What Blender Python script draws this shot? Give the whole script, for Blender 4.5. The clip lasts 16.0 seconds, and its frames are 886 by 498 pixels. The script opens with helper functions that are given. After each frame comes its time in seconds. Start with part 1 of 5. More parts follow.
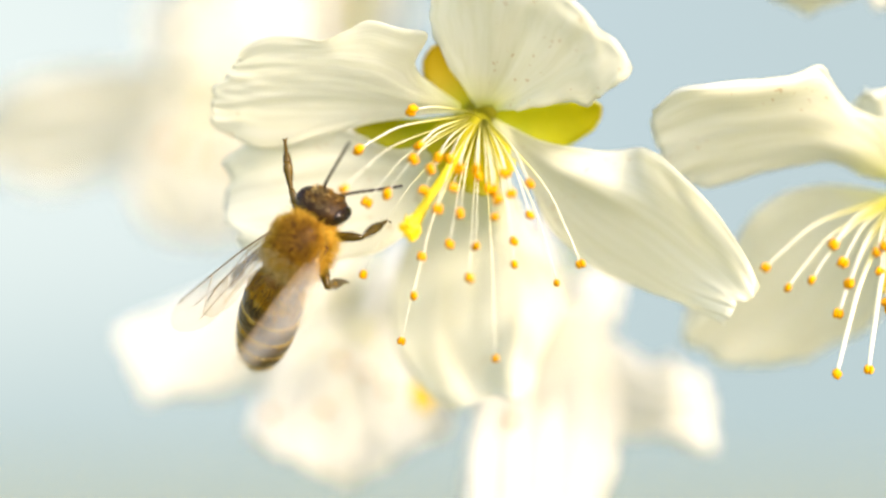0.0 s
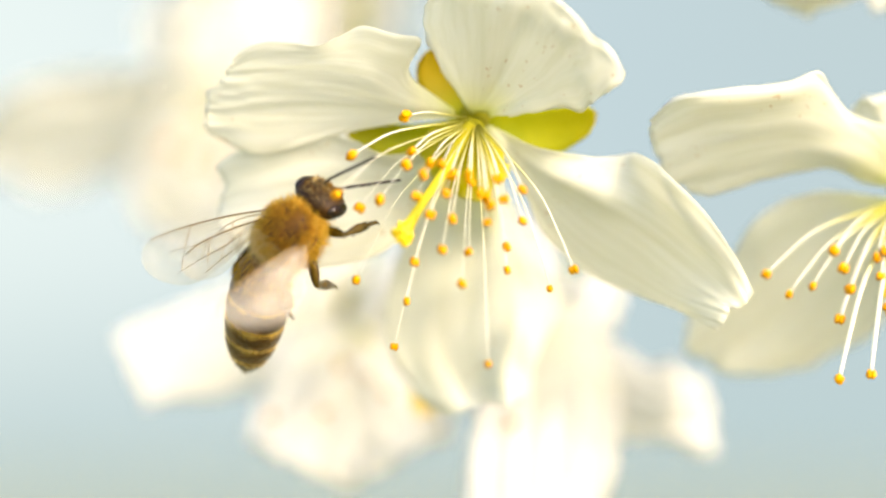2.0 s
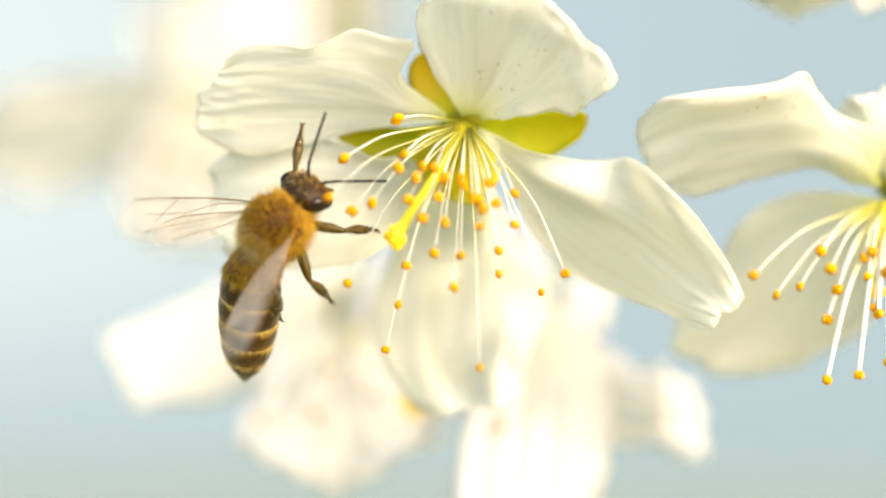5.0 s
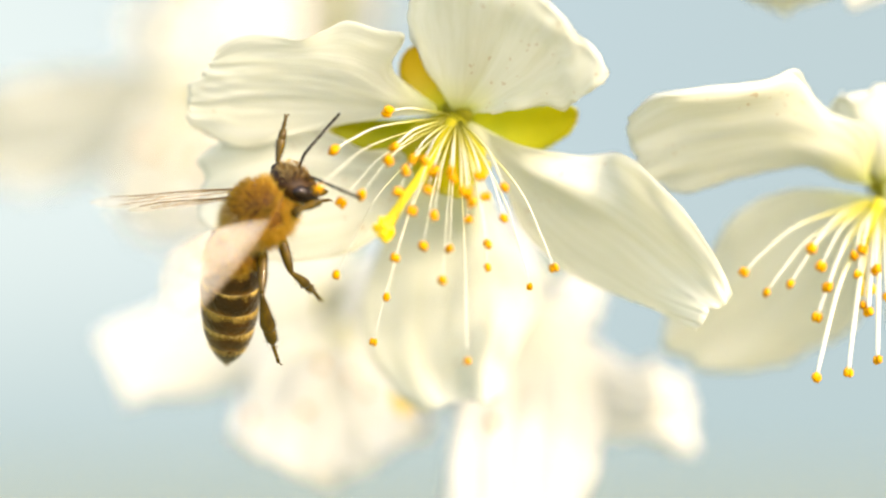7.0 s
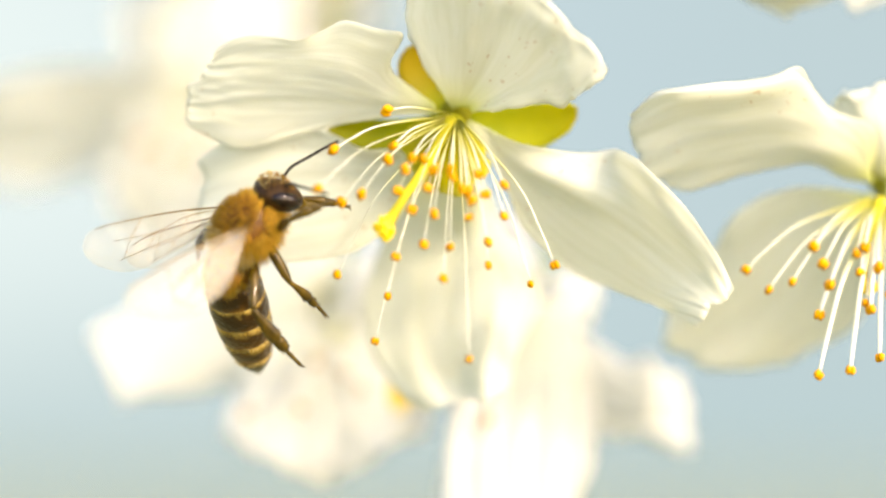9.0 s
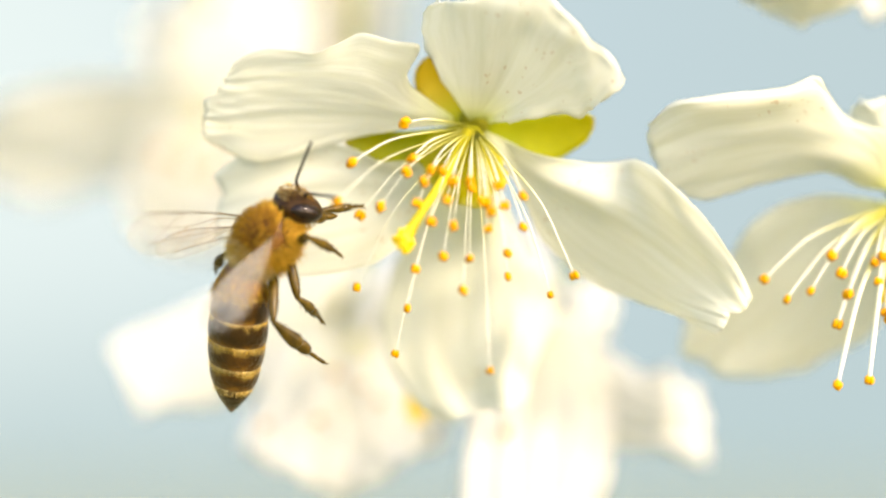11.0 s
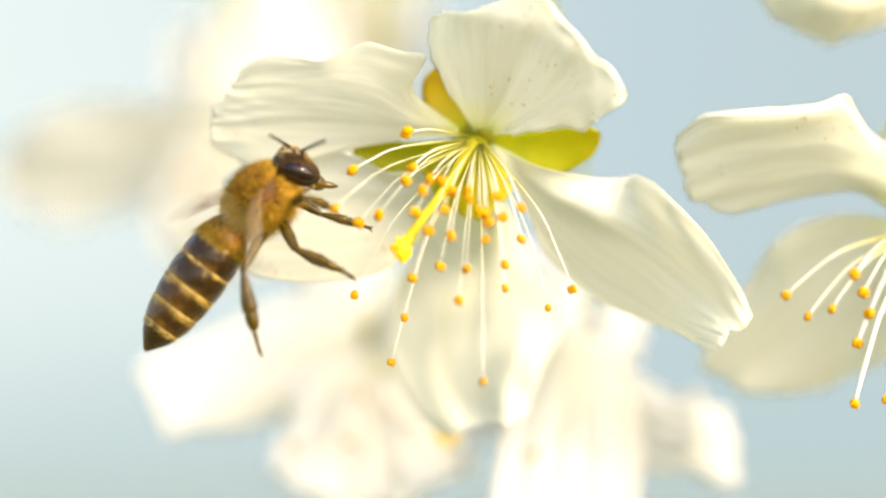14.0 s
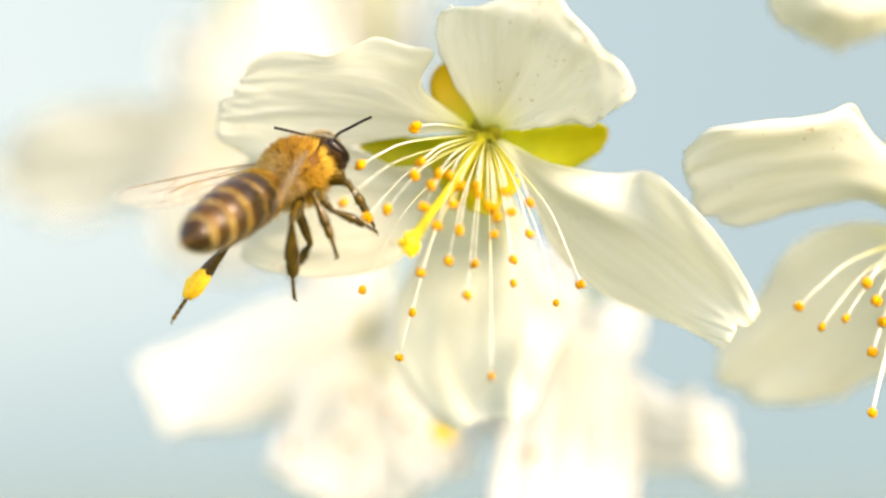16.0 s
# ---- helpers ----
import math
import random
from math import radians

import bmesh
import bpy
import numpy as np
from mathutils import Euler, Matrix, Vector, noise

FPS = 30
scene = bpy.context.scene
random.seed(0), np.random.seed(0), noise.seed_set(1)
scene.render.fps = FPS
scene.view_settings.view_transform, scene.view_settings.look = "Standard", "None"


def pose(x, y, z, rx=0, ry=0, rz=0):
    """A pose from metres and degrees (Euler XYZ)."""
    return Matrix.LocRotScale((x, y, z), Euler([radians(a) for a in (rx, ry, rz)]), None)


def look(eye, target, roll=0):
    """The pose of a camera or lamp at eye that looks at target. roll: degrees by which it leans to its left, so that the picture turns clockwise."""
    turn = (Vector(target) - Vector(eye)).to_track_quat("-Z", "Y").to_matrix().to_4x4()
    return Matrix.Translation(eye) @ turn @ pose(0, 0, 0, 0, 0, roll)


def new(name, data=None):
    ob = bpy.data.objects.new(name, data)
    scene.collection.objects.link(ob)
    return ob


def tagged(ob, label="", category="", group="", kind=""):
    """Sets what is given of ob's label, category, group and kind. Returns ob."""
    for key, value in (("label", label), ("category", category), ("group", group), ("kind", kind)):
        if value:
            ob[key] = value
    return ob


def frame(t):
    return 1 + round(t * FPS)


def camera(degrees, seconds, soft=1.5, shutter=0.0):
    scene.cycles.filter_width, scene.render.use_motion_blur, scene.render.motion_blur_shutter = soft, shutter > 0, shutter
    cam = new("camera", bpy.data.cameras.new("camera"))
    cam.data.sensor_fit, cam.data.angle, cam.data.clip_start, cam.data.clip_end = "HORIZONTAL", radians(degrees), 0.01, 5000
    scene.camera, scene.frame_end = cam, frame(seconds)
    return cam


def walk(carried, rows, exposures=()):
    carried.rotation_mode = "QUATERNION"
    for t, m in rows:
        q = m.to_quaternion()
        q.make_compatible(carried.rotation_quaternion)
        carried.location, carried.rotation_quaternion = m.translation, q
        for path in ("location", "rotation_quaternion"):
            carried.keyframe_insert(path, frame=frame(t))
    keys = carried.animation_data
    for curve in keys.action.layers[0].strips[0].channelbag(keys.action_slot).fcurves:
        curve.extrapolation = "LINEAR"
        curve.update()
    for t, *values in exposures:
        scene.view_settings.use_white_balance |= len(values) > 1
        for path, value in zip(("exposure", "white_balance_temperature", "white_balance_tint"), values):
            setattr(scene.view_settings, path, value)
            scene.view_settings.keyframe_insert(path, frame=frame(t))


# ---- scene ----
MM = 0.001
EYE = (0.0, -0.2, 1.6)

# ---- camera: a long macro lens on a tripod that drifts a little ----
cam = camera(13.42, 16.0, soft=2.3)
cam.data.dof.use_dof = True
cam.data.dof.focus_distance = 0.197
cam.data.dof.aperture_fstop = 10.0
walk(cam, [
    (0, look(EYE, (-0.00000, 0, 1.60000))),
    (0.5, look(EYE, (0.00005, 0, 1.60000))),
    (1, look(EYE, (0.00005, 0, 1.60004))),
    (1.5, look(EYE, (0.00003, 0, 1.60011))),
    (2, look(EYE, (-0.00001, 0, 1.60018))),
    (2.5, look(EYE, (-0.00006, 0, 1.60028))),
    (3, look(EYE, (-0.00005, 0, 1.60037))),
    (3.5, look(EYE, (0.00005, 0, 1.60042))),
    (4, look(EYE, (0.00022, 0, 1.60041))),
    (6.5, look(EYE, (0.00090, 0, 1.60017))),
    (7, look(EYE, (0.00100, 0, 1.60011))),
    (7.5, look(EYE, (0.00110, 0, 1.60004))),
    (8, look(EYE, (0.00119, 0, 1.59999))),
    (8.5, look(EYE, (0.00125, 0, 1.59996))),
    (9, look(EYE, (0.00125, 0, 1.59997))),
    (11.5, look(EYE, (-0.00008, 0, 1.60086))),
    (12, look(EYE, (-0.00044, 0, 1.60111))),
    (12.5, look(EYE, (-0.00074, 0, 1.60133))),
    (13, look(EYE, (-0.00096, 0, 1.60151))),
    (13.5, look(EYE, (-0.00111, 0, 1.60167))),
    (14, look(EYE, (-0.00121, 0, 1.60181))),
    (14.5, look(EYE, (-0.00128, 0, 1.60188))),
    (15, look(EYE, (-0.00126, 0, 1.60185))),
    (15.5, look(EYE, (-0.00116, 0, 1.60178))),
    (16, look(EYE, (-0.00111, 0, 1.60176))),
], exposures=((0.0, 2.08, 7900, 18), (16.0, 2.08, 7900, 18)))

# ---- daylight ----
SUN_ELEVATION, SUN_AZIMUTH = 35.0, 129.0     # degrees; azimuth from +Y (behind the flowers) towards +X
world = bpy.data.worlds.new("sky")
scene.world = world
world.use_nodes = True
wn = world.node_tree.nodes
sky = wn.new("ShaderNodeTexSky")
sky.sky_type = "NISHITA"
sky.sun_disc = False
sky.sun_elevation = radians(SUN_ELEVATION)
sky.sun_rotation = radians(SUN_AZIMUTH)
sky.air_density, sky.dust_density = 1.0, 2.0
wn["Background"].inputs["Strength"].default_value = 0.15
world.node_tree.links.new(sky.outputs[0], wn["Background"].inputs["Color"])

sun = new("sun", bpy.data.lights.new("sun", "SUN"))
sun.data.energy, sun.data.angle, sun.data.color = 0.8, radians(6.0), (1.0, 0.97, 0.91)
az, el = radians(SUN_AZIMUTH), radians(SUN_ELEVATION)
sun_way = Vector((math.sin(az) * math.cos(el), math.cos(az) * math.cos(el), math.sin(el)))
sun.matrix_world = look(tuple(Vector((0, 0, 1.6)) + sun_way * 3), (0, 0, 1.6))


# ---- materials ----
class Mat:
    """A node material and short ways to wire it."""

    def __init__(self, name):
        self.m = bpy.data.materials.new(name)
        self.m.use_nodes = True
        self.t = self.m.node_tree
        self.p = self.t.nodes["Principled BSDF"]
        self.out = self.t.nodes["Material Output"]

    def node(self, kind, **values):
        n = self.t.nodes.new(kind)
        for key, value in values.items():
            n.inputs[key.replace("_", " ")].default_value = value
        return n

    def link(self, a, b):
        self.t.links.new(a, b)

    def coord(self, scale, kind="Object"):
        tc = self.t.nodes.new("ShaderNodeTexCoord")
        mp = self.node("ShaderNodeMapping", Scale=scale)
        self.link(tc.outputs[kind], mp.inputs["Vector"])
        return mp.outputs[0]

    def noise(self, scale, detail=3.0, vec=None, rough=0.55):
        n = self.node("ShaderNodeTexNoise", Scale=scale, Detail=detail, Roughness=rough)
        if vec is not None:
            self.link(vec, n.inputs["Vector"])
        return n.outputs["Fac"]

    def ramp(self, fac, stops):
        r = self.t.nodes.new("ShaderNodeValToRGB")
        el = r.color_ramp.elements
        while len(el) < len(stops):
            el.new(0.5)
        for e, (pos, col) in zip(el, stops):
            e.position, e.color = pos, (*col, 1.0)
        self.link(fac, r.inputs["Fac"])
        return r.outputs["Color"]

    def mix(self, fac, a, b, blend="MIX"):
        n = self.t.nodes.new("ShaderNodeMix")
        n.data_type, n.blend_type = "RGBA", blend
        for sock, value in ((n.inputs[0], fac), (n.inputs[6], a), (n.inputs[7], b)):
            if isinstance(value, (float, int)):
                sock.default_value = value
            elif isinstance(value, tuple):
                sock.default_value = (*value, 1.0)
            else:
                self.link(value, sock)
        return n.outputs[2]

    def maths(self, op, a, b=0.0):
        n = self.t.nodes.new("ShaderNodeMath")
        n.operation = op
        for sock, value in zip(n.inputs, (a, b)):
            if isinstance(value, (float, int)):
                sock.default_value = value
            else:
                self.link(value, sock)
        return n.outputs[0]

    def bump(self, height, strength, distance):
        b = self.node("ShaderNodeBump", Strength=strength, Distance=distance)
        self.link(height, b.inputs["Height"])
        return b.outputs["Normal"]

    def split_uv(self):
        tc = self.t.nodes.new("ShaderNodeTexCoord")
        sp = self.t.nodes.new("ShaderNodeSeparateXYZ")
        self.link(tc.outputs["UV"], sp.inputs[0])
        return sp.outputs[0], sp.outputs[1]

    def set(self, **values):
        for key, value in values.items():
            self.p.inputs[key.replace("_", " ")].default_value = value
        return self


def thin_leafy(name, color, through_color, share, rough=0.55, normal=None, m=None):
    """Reflects and lets light through, as petals and sepals do."""
    m = m or Mat(name)
    trans = m.t.nodes.new("ShaderNodeBsdfTranslucent")
    mixer = m.t.nodes.new("ShaderNodeMixShader")
    mixer.inputs[0].default_value = share
    for value, sock in ((color, m.p.inputs["Base Color"]), (through_color, trans.inputs["Color"])):
        if isinstance(value, tuple):
            sock.default_value = (*value, 1.0)
        else:
            m.link(value, sock)
    m.p.inputs["Roughness"].default_value = rough
    m.p.inputs["Specular IOR Level"].default_value = 0.25
    if normal is not None:
        m.link(normal, m.p.inputs["Normal"])
        m.link(normal, trans.inputs["Normal"])
    m.link(m.p.outputs[0], mixer.inputs[1])
    m.link(trans.outputs[0], mixer.inputs[2])
    m.link(mixer.outputs[0], m.out.inputs["Surface"])
    return m.m


def petal_material(name, warm, pale, claw=1.0):
    m = Mat(name)
    u, v = m.split_uv()
    tc = m.t.nodes.new("ShaderNodeTexCoord")
    wob = m.noise(1.5, 2.0, m.coord((160.0, 160.0, 160.0)))
    # veins fan out from the claw: stripes across v, wandering along u
    mp = m.t.nodes.new("ShaderNodeMapping")
    mp.inputs["Scale"].default_value = (1.6, 16.0, 1.0)
    m.link(tc.outputs["UV"], mp.inputs["Vector"])
    veins = m.noise(1.0, 4.0, mp.outputs[0], 0.6)
    fine = m.node("ShaderNodeMapping", Scale=(3.0, 60.0, 1.0))
    m.link(tc.outputs["UV"], fine.inputs["Vector"])
    grain = m.noise(1.0, 2.0, fine.outputs[0])
    cream = m.ramp(u, [(0.0, (0.70 - 0.12 * claw, 0.71 - 0.09 * claw, 0.62 - 0.44 * claw)), (0.07, (0.72 - 0.04 * claw, 0.73 - 0.04 * claw, 0.66 - 0.24 * claw)), (0.22, (0.728 * pale, 0.74 * pale, (0.74 - 0.20 * warm) * pale)), (1.0, (0.766 * pale, 0.775 * pale, (0.77 - 0.17 * warm) * pale))])
    streak = m.ramp(veins, [(0.42, (0.0, 0.0, 0.0)), (0.66, (1.0, 1.0, 1.0))])
    col = m.mix(m.maths("MULTIPLY", streak, 0.30), cream, (0.50, 0.51, 0.31))
    speck = m.noise(2600.0, 1.0, m.coord((1.0, 1.0, 1.0)))
    near = m.noise(170.0, 1.0, m.coord((1.0, 1.0, 1.0)))
    spots = m.maths("MULTIPLY", m.maths("GREATER_THAN", speck, 0.70), m.maths("GREATER_THAN", near, 0.55))
    col = m.mix(m.maths("MULTIPLY", spots, 0.75), col, (0.42, 0.24, 0.06))
    clear = m.ramp(u, [(0.0, (0.78 - 0.12 * claw, 0.80 - 0.10 * claw, 0.72 - 0.46 * claw)), (0.09, (0.80, 0.81, 0.76 - 0.2 * warm)), (0.25, (0.805 * pale, 0.82 * pale, (0.83 - 0.13 * warm) * pale)), (1.0, (0.833 * pale, 0.85 * pale, (0.87 - 0.13 * warm) * pale))])
    thru = m.mix(m.maths("MULTIPLY", streak, 0.30), clear, (0.58, 0.60, 0.42))
    height = m.maths("ADD", m.maths("MULTIPLY", veins, 0.6), m.maths("MULTIPLY", m.maths("ADD", grain, wob), 0.45))
    height = m.maths("MULTIPLY", height, m.maths("SUBTRACT", 1.15, u))
    nrm = m.bump(height, 0.10, 0.0005)
    return thin_leafy(name, col, thru, 0.5, 0.6, nrm, m)


def sepal_material(name, tan):
    m = Mat(name)
    u, v = m.split_uv()
    n = m.noise(600.0, 3.0, m.coord((1.0, 1.0, 1.0)))
    col = m.mix(n, (0.23, 0.29, 0.006), (0.46, 0.47, 0.014))
    tipc = m.ramp(u, [(0.0, (0.9, 0.95, 0.8)), (0.4, (1.0, 0.95 - 0.3 * tan, 0.6)), (0.93, (1.15, 0.95 - 0.4 * tan, 0.4)), (1.0, (0.7, 0.4, 0.1))])
    col = m.mix(0.75, col, m.mix(1.0, col, tipc, "MULTIPLY"))
    return thin_leafy(name, col, m.mix(0.4, col, (0.60, 0.56, 0.02)), 0.5, 0.5, m.bump(n, 0.3, 0.0002), m)


def filament_material():
    m = Mat("filament")
    n = m.noise(900.0, 2.0, m.coord((1.0, 1.0, 1.0)))
    u, v = m.split_uv()
    col = m.ramp(u, [(0.0, (0.40, 0.39, 0.012)), (0.17, (0.60, 0.58, 0.14)), (0.38, (0.79, 0.79, 0.66)), (1.0, (0.82, 0.82, 0.77))])
    col = m.mix(m.maths("MULTIPLY", n, 0.15), col, (0.7, 0.7, 0.4))
    return thin_leafy("filament", col, col, 0.4, 0.45, None, m)


def cup_material():
    """Yellow-green at the bottom of the cup, paling towards its rim."""
    m = Mat("cup_inside")
    u, v = m.split_uv()
    mp = m.node("ShaderNodeMapping", Scale=(1.2, 14.0, 1.0))
    m.link(m.t.nodes.new("ShaderNodeTexCoord").outputs["UV"], mp.inputs["Vector"])
    streak = m.noise(1.0, 3.0, mp.outputs[0])
    far = m.maths("ADD", u, m.maths("MULTIPLY", m.maths("SUBTRACT", streak, 0.5), 0.5))
    col = m.ramp(far, [(0.0, (0.30, 0.29, 0.006)), (0.85, (0.46, 0.42, 0.008)), (1.0, (0.62, 0.58, 0.08))])
    return thin_leafy("cup_inside", col, col, 0.42, 0.5, m.bump(streak, 0.3, 0.0003), m)


def grainy(name, dark, light, scale, rough, bump=0.4, depth=0.0002, **more):
    m = Mat(name)
    n = m.noise(scale, 4.0, m.coord((1.0, 1.0, 1.0)))
    big = m.noise(scale * 0.18, 2.0, m.coord((1.0, 1.0, 1.0)))
    both = m.maths("MULTIPLY", m.maths("ADD", n, big), 0.5)
    m.link(m.ramp(both, [(0.33, dark), (0.67, light)]), m.p.inputs["Base Color"])
    m.link(m.bump(n, bump, depth), m.p.inputs["Normal"])
    m.set(Roughness=rough, **more)
    return m.m


def hair_material(name, dark, light):
    m = Mat(name)
    geo = m.t.nodes.new("ShaderNodeNewGeometry")
    col = m.ramp(geo.outputs["Random Per Island"], [(0.0, dark), (1.0, light)])
    return thin_leafy(name, col, col, 0.5, 0.6, None, m)


def band_material(name, wide):
    """Dark brown plates with a pale downy band along the front of each."""
    m = Mat(name)
    u, v = m.split_uv()
    n = m.noise(1500.0, 3.0, m.coord((1.0, 1.0, 1.0)))
    ragged = m.noise(700.0, 2.0, m.coord((1.0, 1.0, 1.0)))
    edge = m.maths("ADD", u, m.maths("MULTIPLY", m.maths("SUBTRACT", m.maths("ADD", n, ragged), 1.0), 0.55))
    col = m.ramp(edge, [(0.0, (0.38, 0.28, 0.08)), (wide * 0.5, (0.20, 0.135, 0.03)), (wide, (0.024, 0.0105, 0.0015)), (0.70, (0.018, 0.008, 0.001)), (0.88, (0.06, 0.026, 0.003)), (1.0, (0.15, 0.07, 0.008))])
    patch = m.ramp(m.noise(420.0, 3.0, m.coord((1.0, 1.0, 1.0))), [(0.45, (0.0, 0.0, 0.0)), (0.7, (1.0, 1.0, 1.0))])
    col = m.mix(m.maths("MULTIPLY", patch, 0.45), col, (0.10, 0.042, 0.005))
    m.link(col, m.p.inputs["Base Color"])
    m.link(m.bump(m.noise(3000.0, 3.0, m.coord((1.0, 1.0, 1.0))), 1.0, 0.00012), m.p.inputs["Normal"])
    m.set(Roughness=0.3, Specular_IOR_Level=0.2, Specular_Tint=(1.0, 0.84, 0.5, 1.0), Coat_Weight=0.35, Coat_Roughness=0.06, Coat_Tint=(1.0, 0.93, 0.8, 1.0))
    m.link(m.bump(m.noise(1100.0, 2.0, m.coord((1.0, 1.0, 1.0))), 0.8, 0.0003), m.p.inputs["Coat Normal"])
    return m.m


def wing_material():
    m = Mat("wing_membrane")
    n = m.noise(500.0, 2.0, m.coord((1.0, 1.0, 1.0)))
    clear = m.t.nodes.new("ShaderNodeBsdfTransparent")
    clear.inputs["Color"].default_value = (0.962, 0.945, 0.91, 1)
    mixer = m.t.nodes.new("ShaderNodeMixShader")
    m.link(m.maths("ADD", m.maths("MULTIPLY", n, 0.12), 0.045), mixer.inputs[0])
    m.p.inputs["Base Color"].default_value = (0.85, 0.80, 0.68, 1)
    m.set(Roughness=0.22, Specular_IOR_Level=0.7)
    m.link(m.bump(n, 1.0, 0.0006), m.p.inputs["Normal"])
    m.link(clear.outputs[0], mixer.inputs[1])
    m.link(m.p.outputs[0], mixer.inputs[2])
    m.link(mixer.outputs[0], m.out.inputs["Surface"])
    return m.m


def haze_material():
    """Distance far out of focus: pale sky with soft uneven patches."""
    m = Mat("distance")
    tc = m.t.nodes.new("ShaderNodeTexCoord")
    sp = m.t.nodes.new("ShaderNodeSeparateXYZ")
    m.link(tc.outputs["Object"], sp.inputs[0])
    patch = m.maths("SUBTRACT", m.noise(0.75, 1.0, tc.outputs["Object"]), 0.5)
    side = m.maths("ADD", m.maths("MULTIPLY", sp.outputs[0], 0.2), m.maths("ADD", m.maths("MULTIPLY", patch, 0.5), 0.5))
    across = m.ramp(side, [(0.08, (0.82, 1.09, 1.21)), (0.34, (0.73, 1.00, 1.14)), (0.60, (0.54, 0.80, 0.96)), (0.95, (0.52, 0.77, 0.91))])
    up = m.maths("ADD", m.maths("MULTIPLY", sp.outputs[2], 0.3), m.maths("MULTIPLY", patch, 0.4))
    low = m.ramp(up, [(0.16, (1.0, 1.0, 1.0)), (0.46, (0.0, 0.0, 0.0))])
    col = m.mix(low, across, (0.50, 0.75, 0.86))
    em = m.t.nodes.new("ShaderNodeEmission")
    m.link(col, em.inputs["Color"])
    em.inputs["Strength"].default_value = 0.208
    m.link(em.outputs[0], m.out.inputs["Surface"])
    return m.m


# same petals: second copy has sun glare in its colour, third has shade
PETAL, PETAL_SUNLIT, PETAL_SHADED = petal_material("petal", 0.66, 0.95), petal_material("sunlit_petal", 0.2, 0.95, 0.0), petal_material("shaded_petal", 0.4, 0.93, 0.0)
SEPAL, SEPAL_TAN = sepal_material("sepal", 0.0), sepal_material("tan_sepal", 1.0)
FILAMENT = filament_material()
ANTHER = grainy("anther", (0.40, 0.165, 0.0005), (0.67, 0.315, 0.0012), 4000.0, 0.7, 0.8, 0.0001, Specular_IOR_Level=0.15)
STYLE = thin_leafy("style", (0.64, 0.58, 0.035), (0.75, 0.68, 0.04), 0.35)
STIGMA = grainy("stigma", (0.85, 0.52, 0.0), (0.98, 0.74, 0.015), 4000.0, 0.5, 0.8, 0.0001)
CUP = thin_leafy("flower_cup", (0.32, 0.31, 0.03), (0.45, 0.43, 0.03), 0.4)
CUP_INSIDE = cup_material()
STALK = grainy("flower_stalk", (0.22, 0.26, 0.05), (0.36, 0.38, 0.09), 900.0, 0.5)
BARK = grainy("bark", (0.06, 0.04, 0.03), (0.16, 0.11, 0.08), 500.0, 0.85, 0.9, 0.0008)
BOUNCE_GROUND = grainy("bounce_ground", (0.15, 0.17, 0.06), (0.28, 0.27, 0.13), 6.0, 0.9, 0.6, 0.03)
CHITIN = grainy("thorax_shell", (0.025, 0.011, 0.002), (0.14, 0.060, 0.008), 1500.0, 0.45, Specular_IOR_Level=0.2)
HEADSHELL = grainy("head_shell", (0.010, 0.005, 0.0015), (0.045, 0.021, 0.004), 1800.0, 0.5, Specular_IOR_Level=0.15)
LEGSHELL = grainy("leg_shell", (0.010, 0.006, 0.0006), (0.12, 0.072, 0.006), 1500.0, 0.25, 0.7, 0.00015, Specular_IOR_Level=0.15, Specular_Tint=(1.0, 0.86, 0.5, 1.0), Coat_Weight=0.35, Coat_Roughness=0.1)
EYE_MAT = grainy("compound_eye", (0.005, 0.0025, 0.0015), (0.014, 0.007, 0.004), 9000.0, 0.07, 0.15, 0.00002, Specular_IOR_Level=0.3)
FEELER = grainy("antenna_shell", (0.012, 0.010, 0.007), (0.035, 0.030, 0.022), 3000.0, 0.4, 0.4, 0.0002, Specular_IOR_Level=0.2)
PLATE, PLATE_REAR = band_material("abdomen_plate", 0.22), band_material("rear_abdomen_plate", 0.40)
PLATE_FRONT = grainy("first_abdomen_plate", (0.03, 0.014, 0.002), (0.26, 0.12, 0.014), 700.0, 0.4, Specular_IOR_Level=0.2)
FUR = hair_material("golden_hair", (0.42, 0.20, 0.006), (0.96, 0.68, 0.11))
FUR_PALE = hair_material("pale_hair", (0.74, 0.54, 0.19), (0.98, 0.84, 0.46))
FUR_BROWN = hair_material("brown_hair", (0.26, 0.12, 0.010), (0.74, 0.43, 0.05))
FUR_DARK = hair_material("dark_hair", (0.09, 0.045, 0.006), (0.45, 0.25, 0.04))
WING = wing_material()
VEIN = grainy("wing_vein", (0.12, 0.07, 0.02), (0.28, 0.18, 0.06), 2000.0, 0.45)
POLLEN = grainy("pollen", (0.70, 0.36, 0.005), (0.95, 0.62, 0.03), 3500.0, 0.75, 0.9, 0.0001)


# ---- mesh helpers: all sizes in millimetres ----
def V(*a):
    return Vector(a)


def part(name, bm, material, parent, label="", smooth=True):
    me = bpy.data.meshes.new(name)
    bmesh.ops.recalc_face_normals(bm, faces=bm.faces)
    bm.to_mesh(me)
    bm.free()
    me.materials.append(material)
    if smooth:
        me.polygons.foreach_set("use_smooth", [True] * len(me.polygons))
    ob = new(name, me)
    ob.parent = parent
    if label:
        ob["label"] = label
    return ob


def thing(name, place, label, category, group=""):
    ob = new(name)
    ob.empty_display_size = 0.002
    ob.location = place
    return tagged(ob, label, category, group)


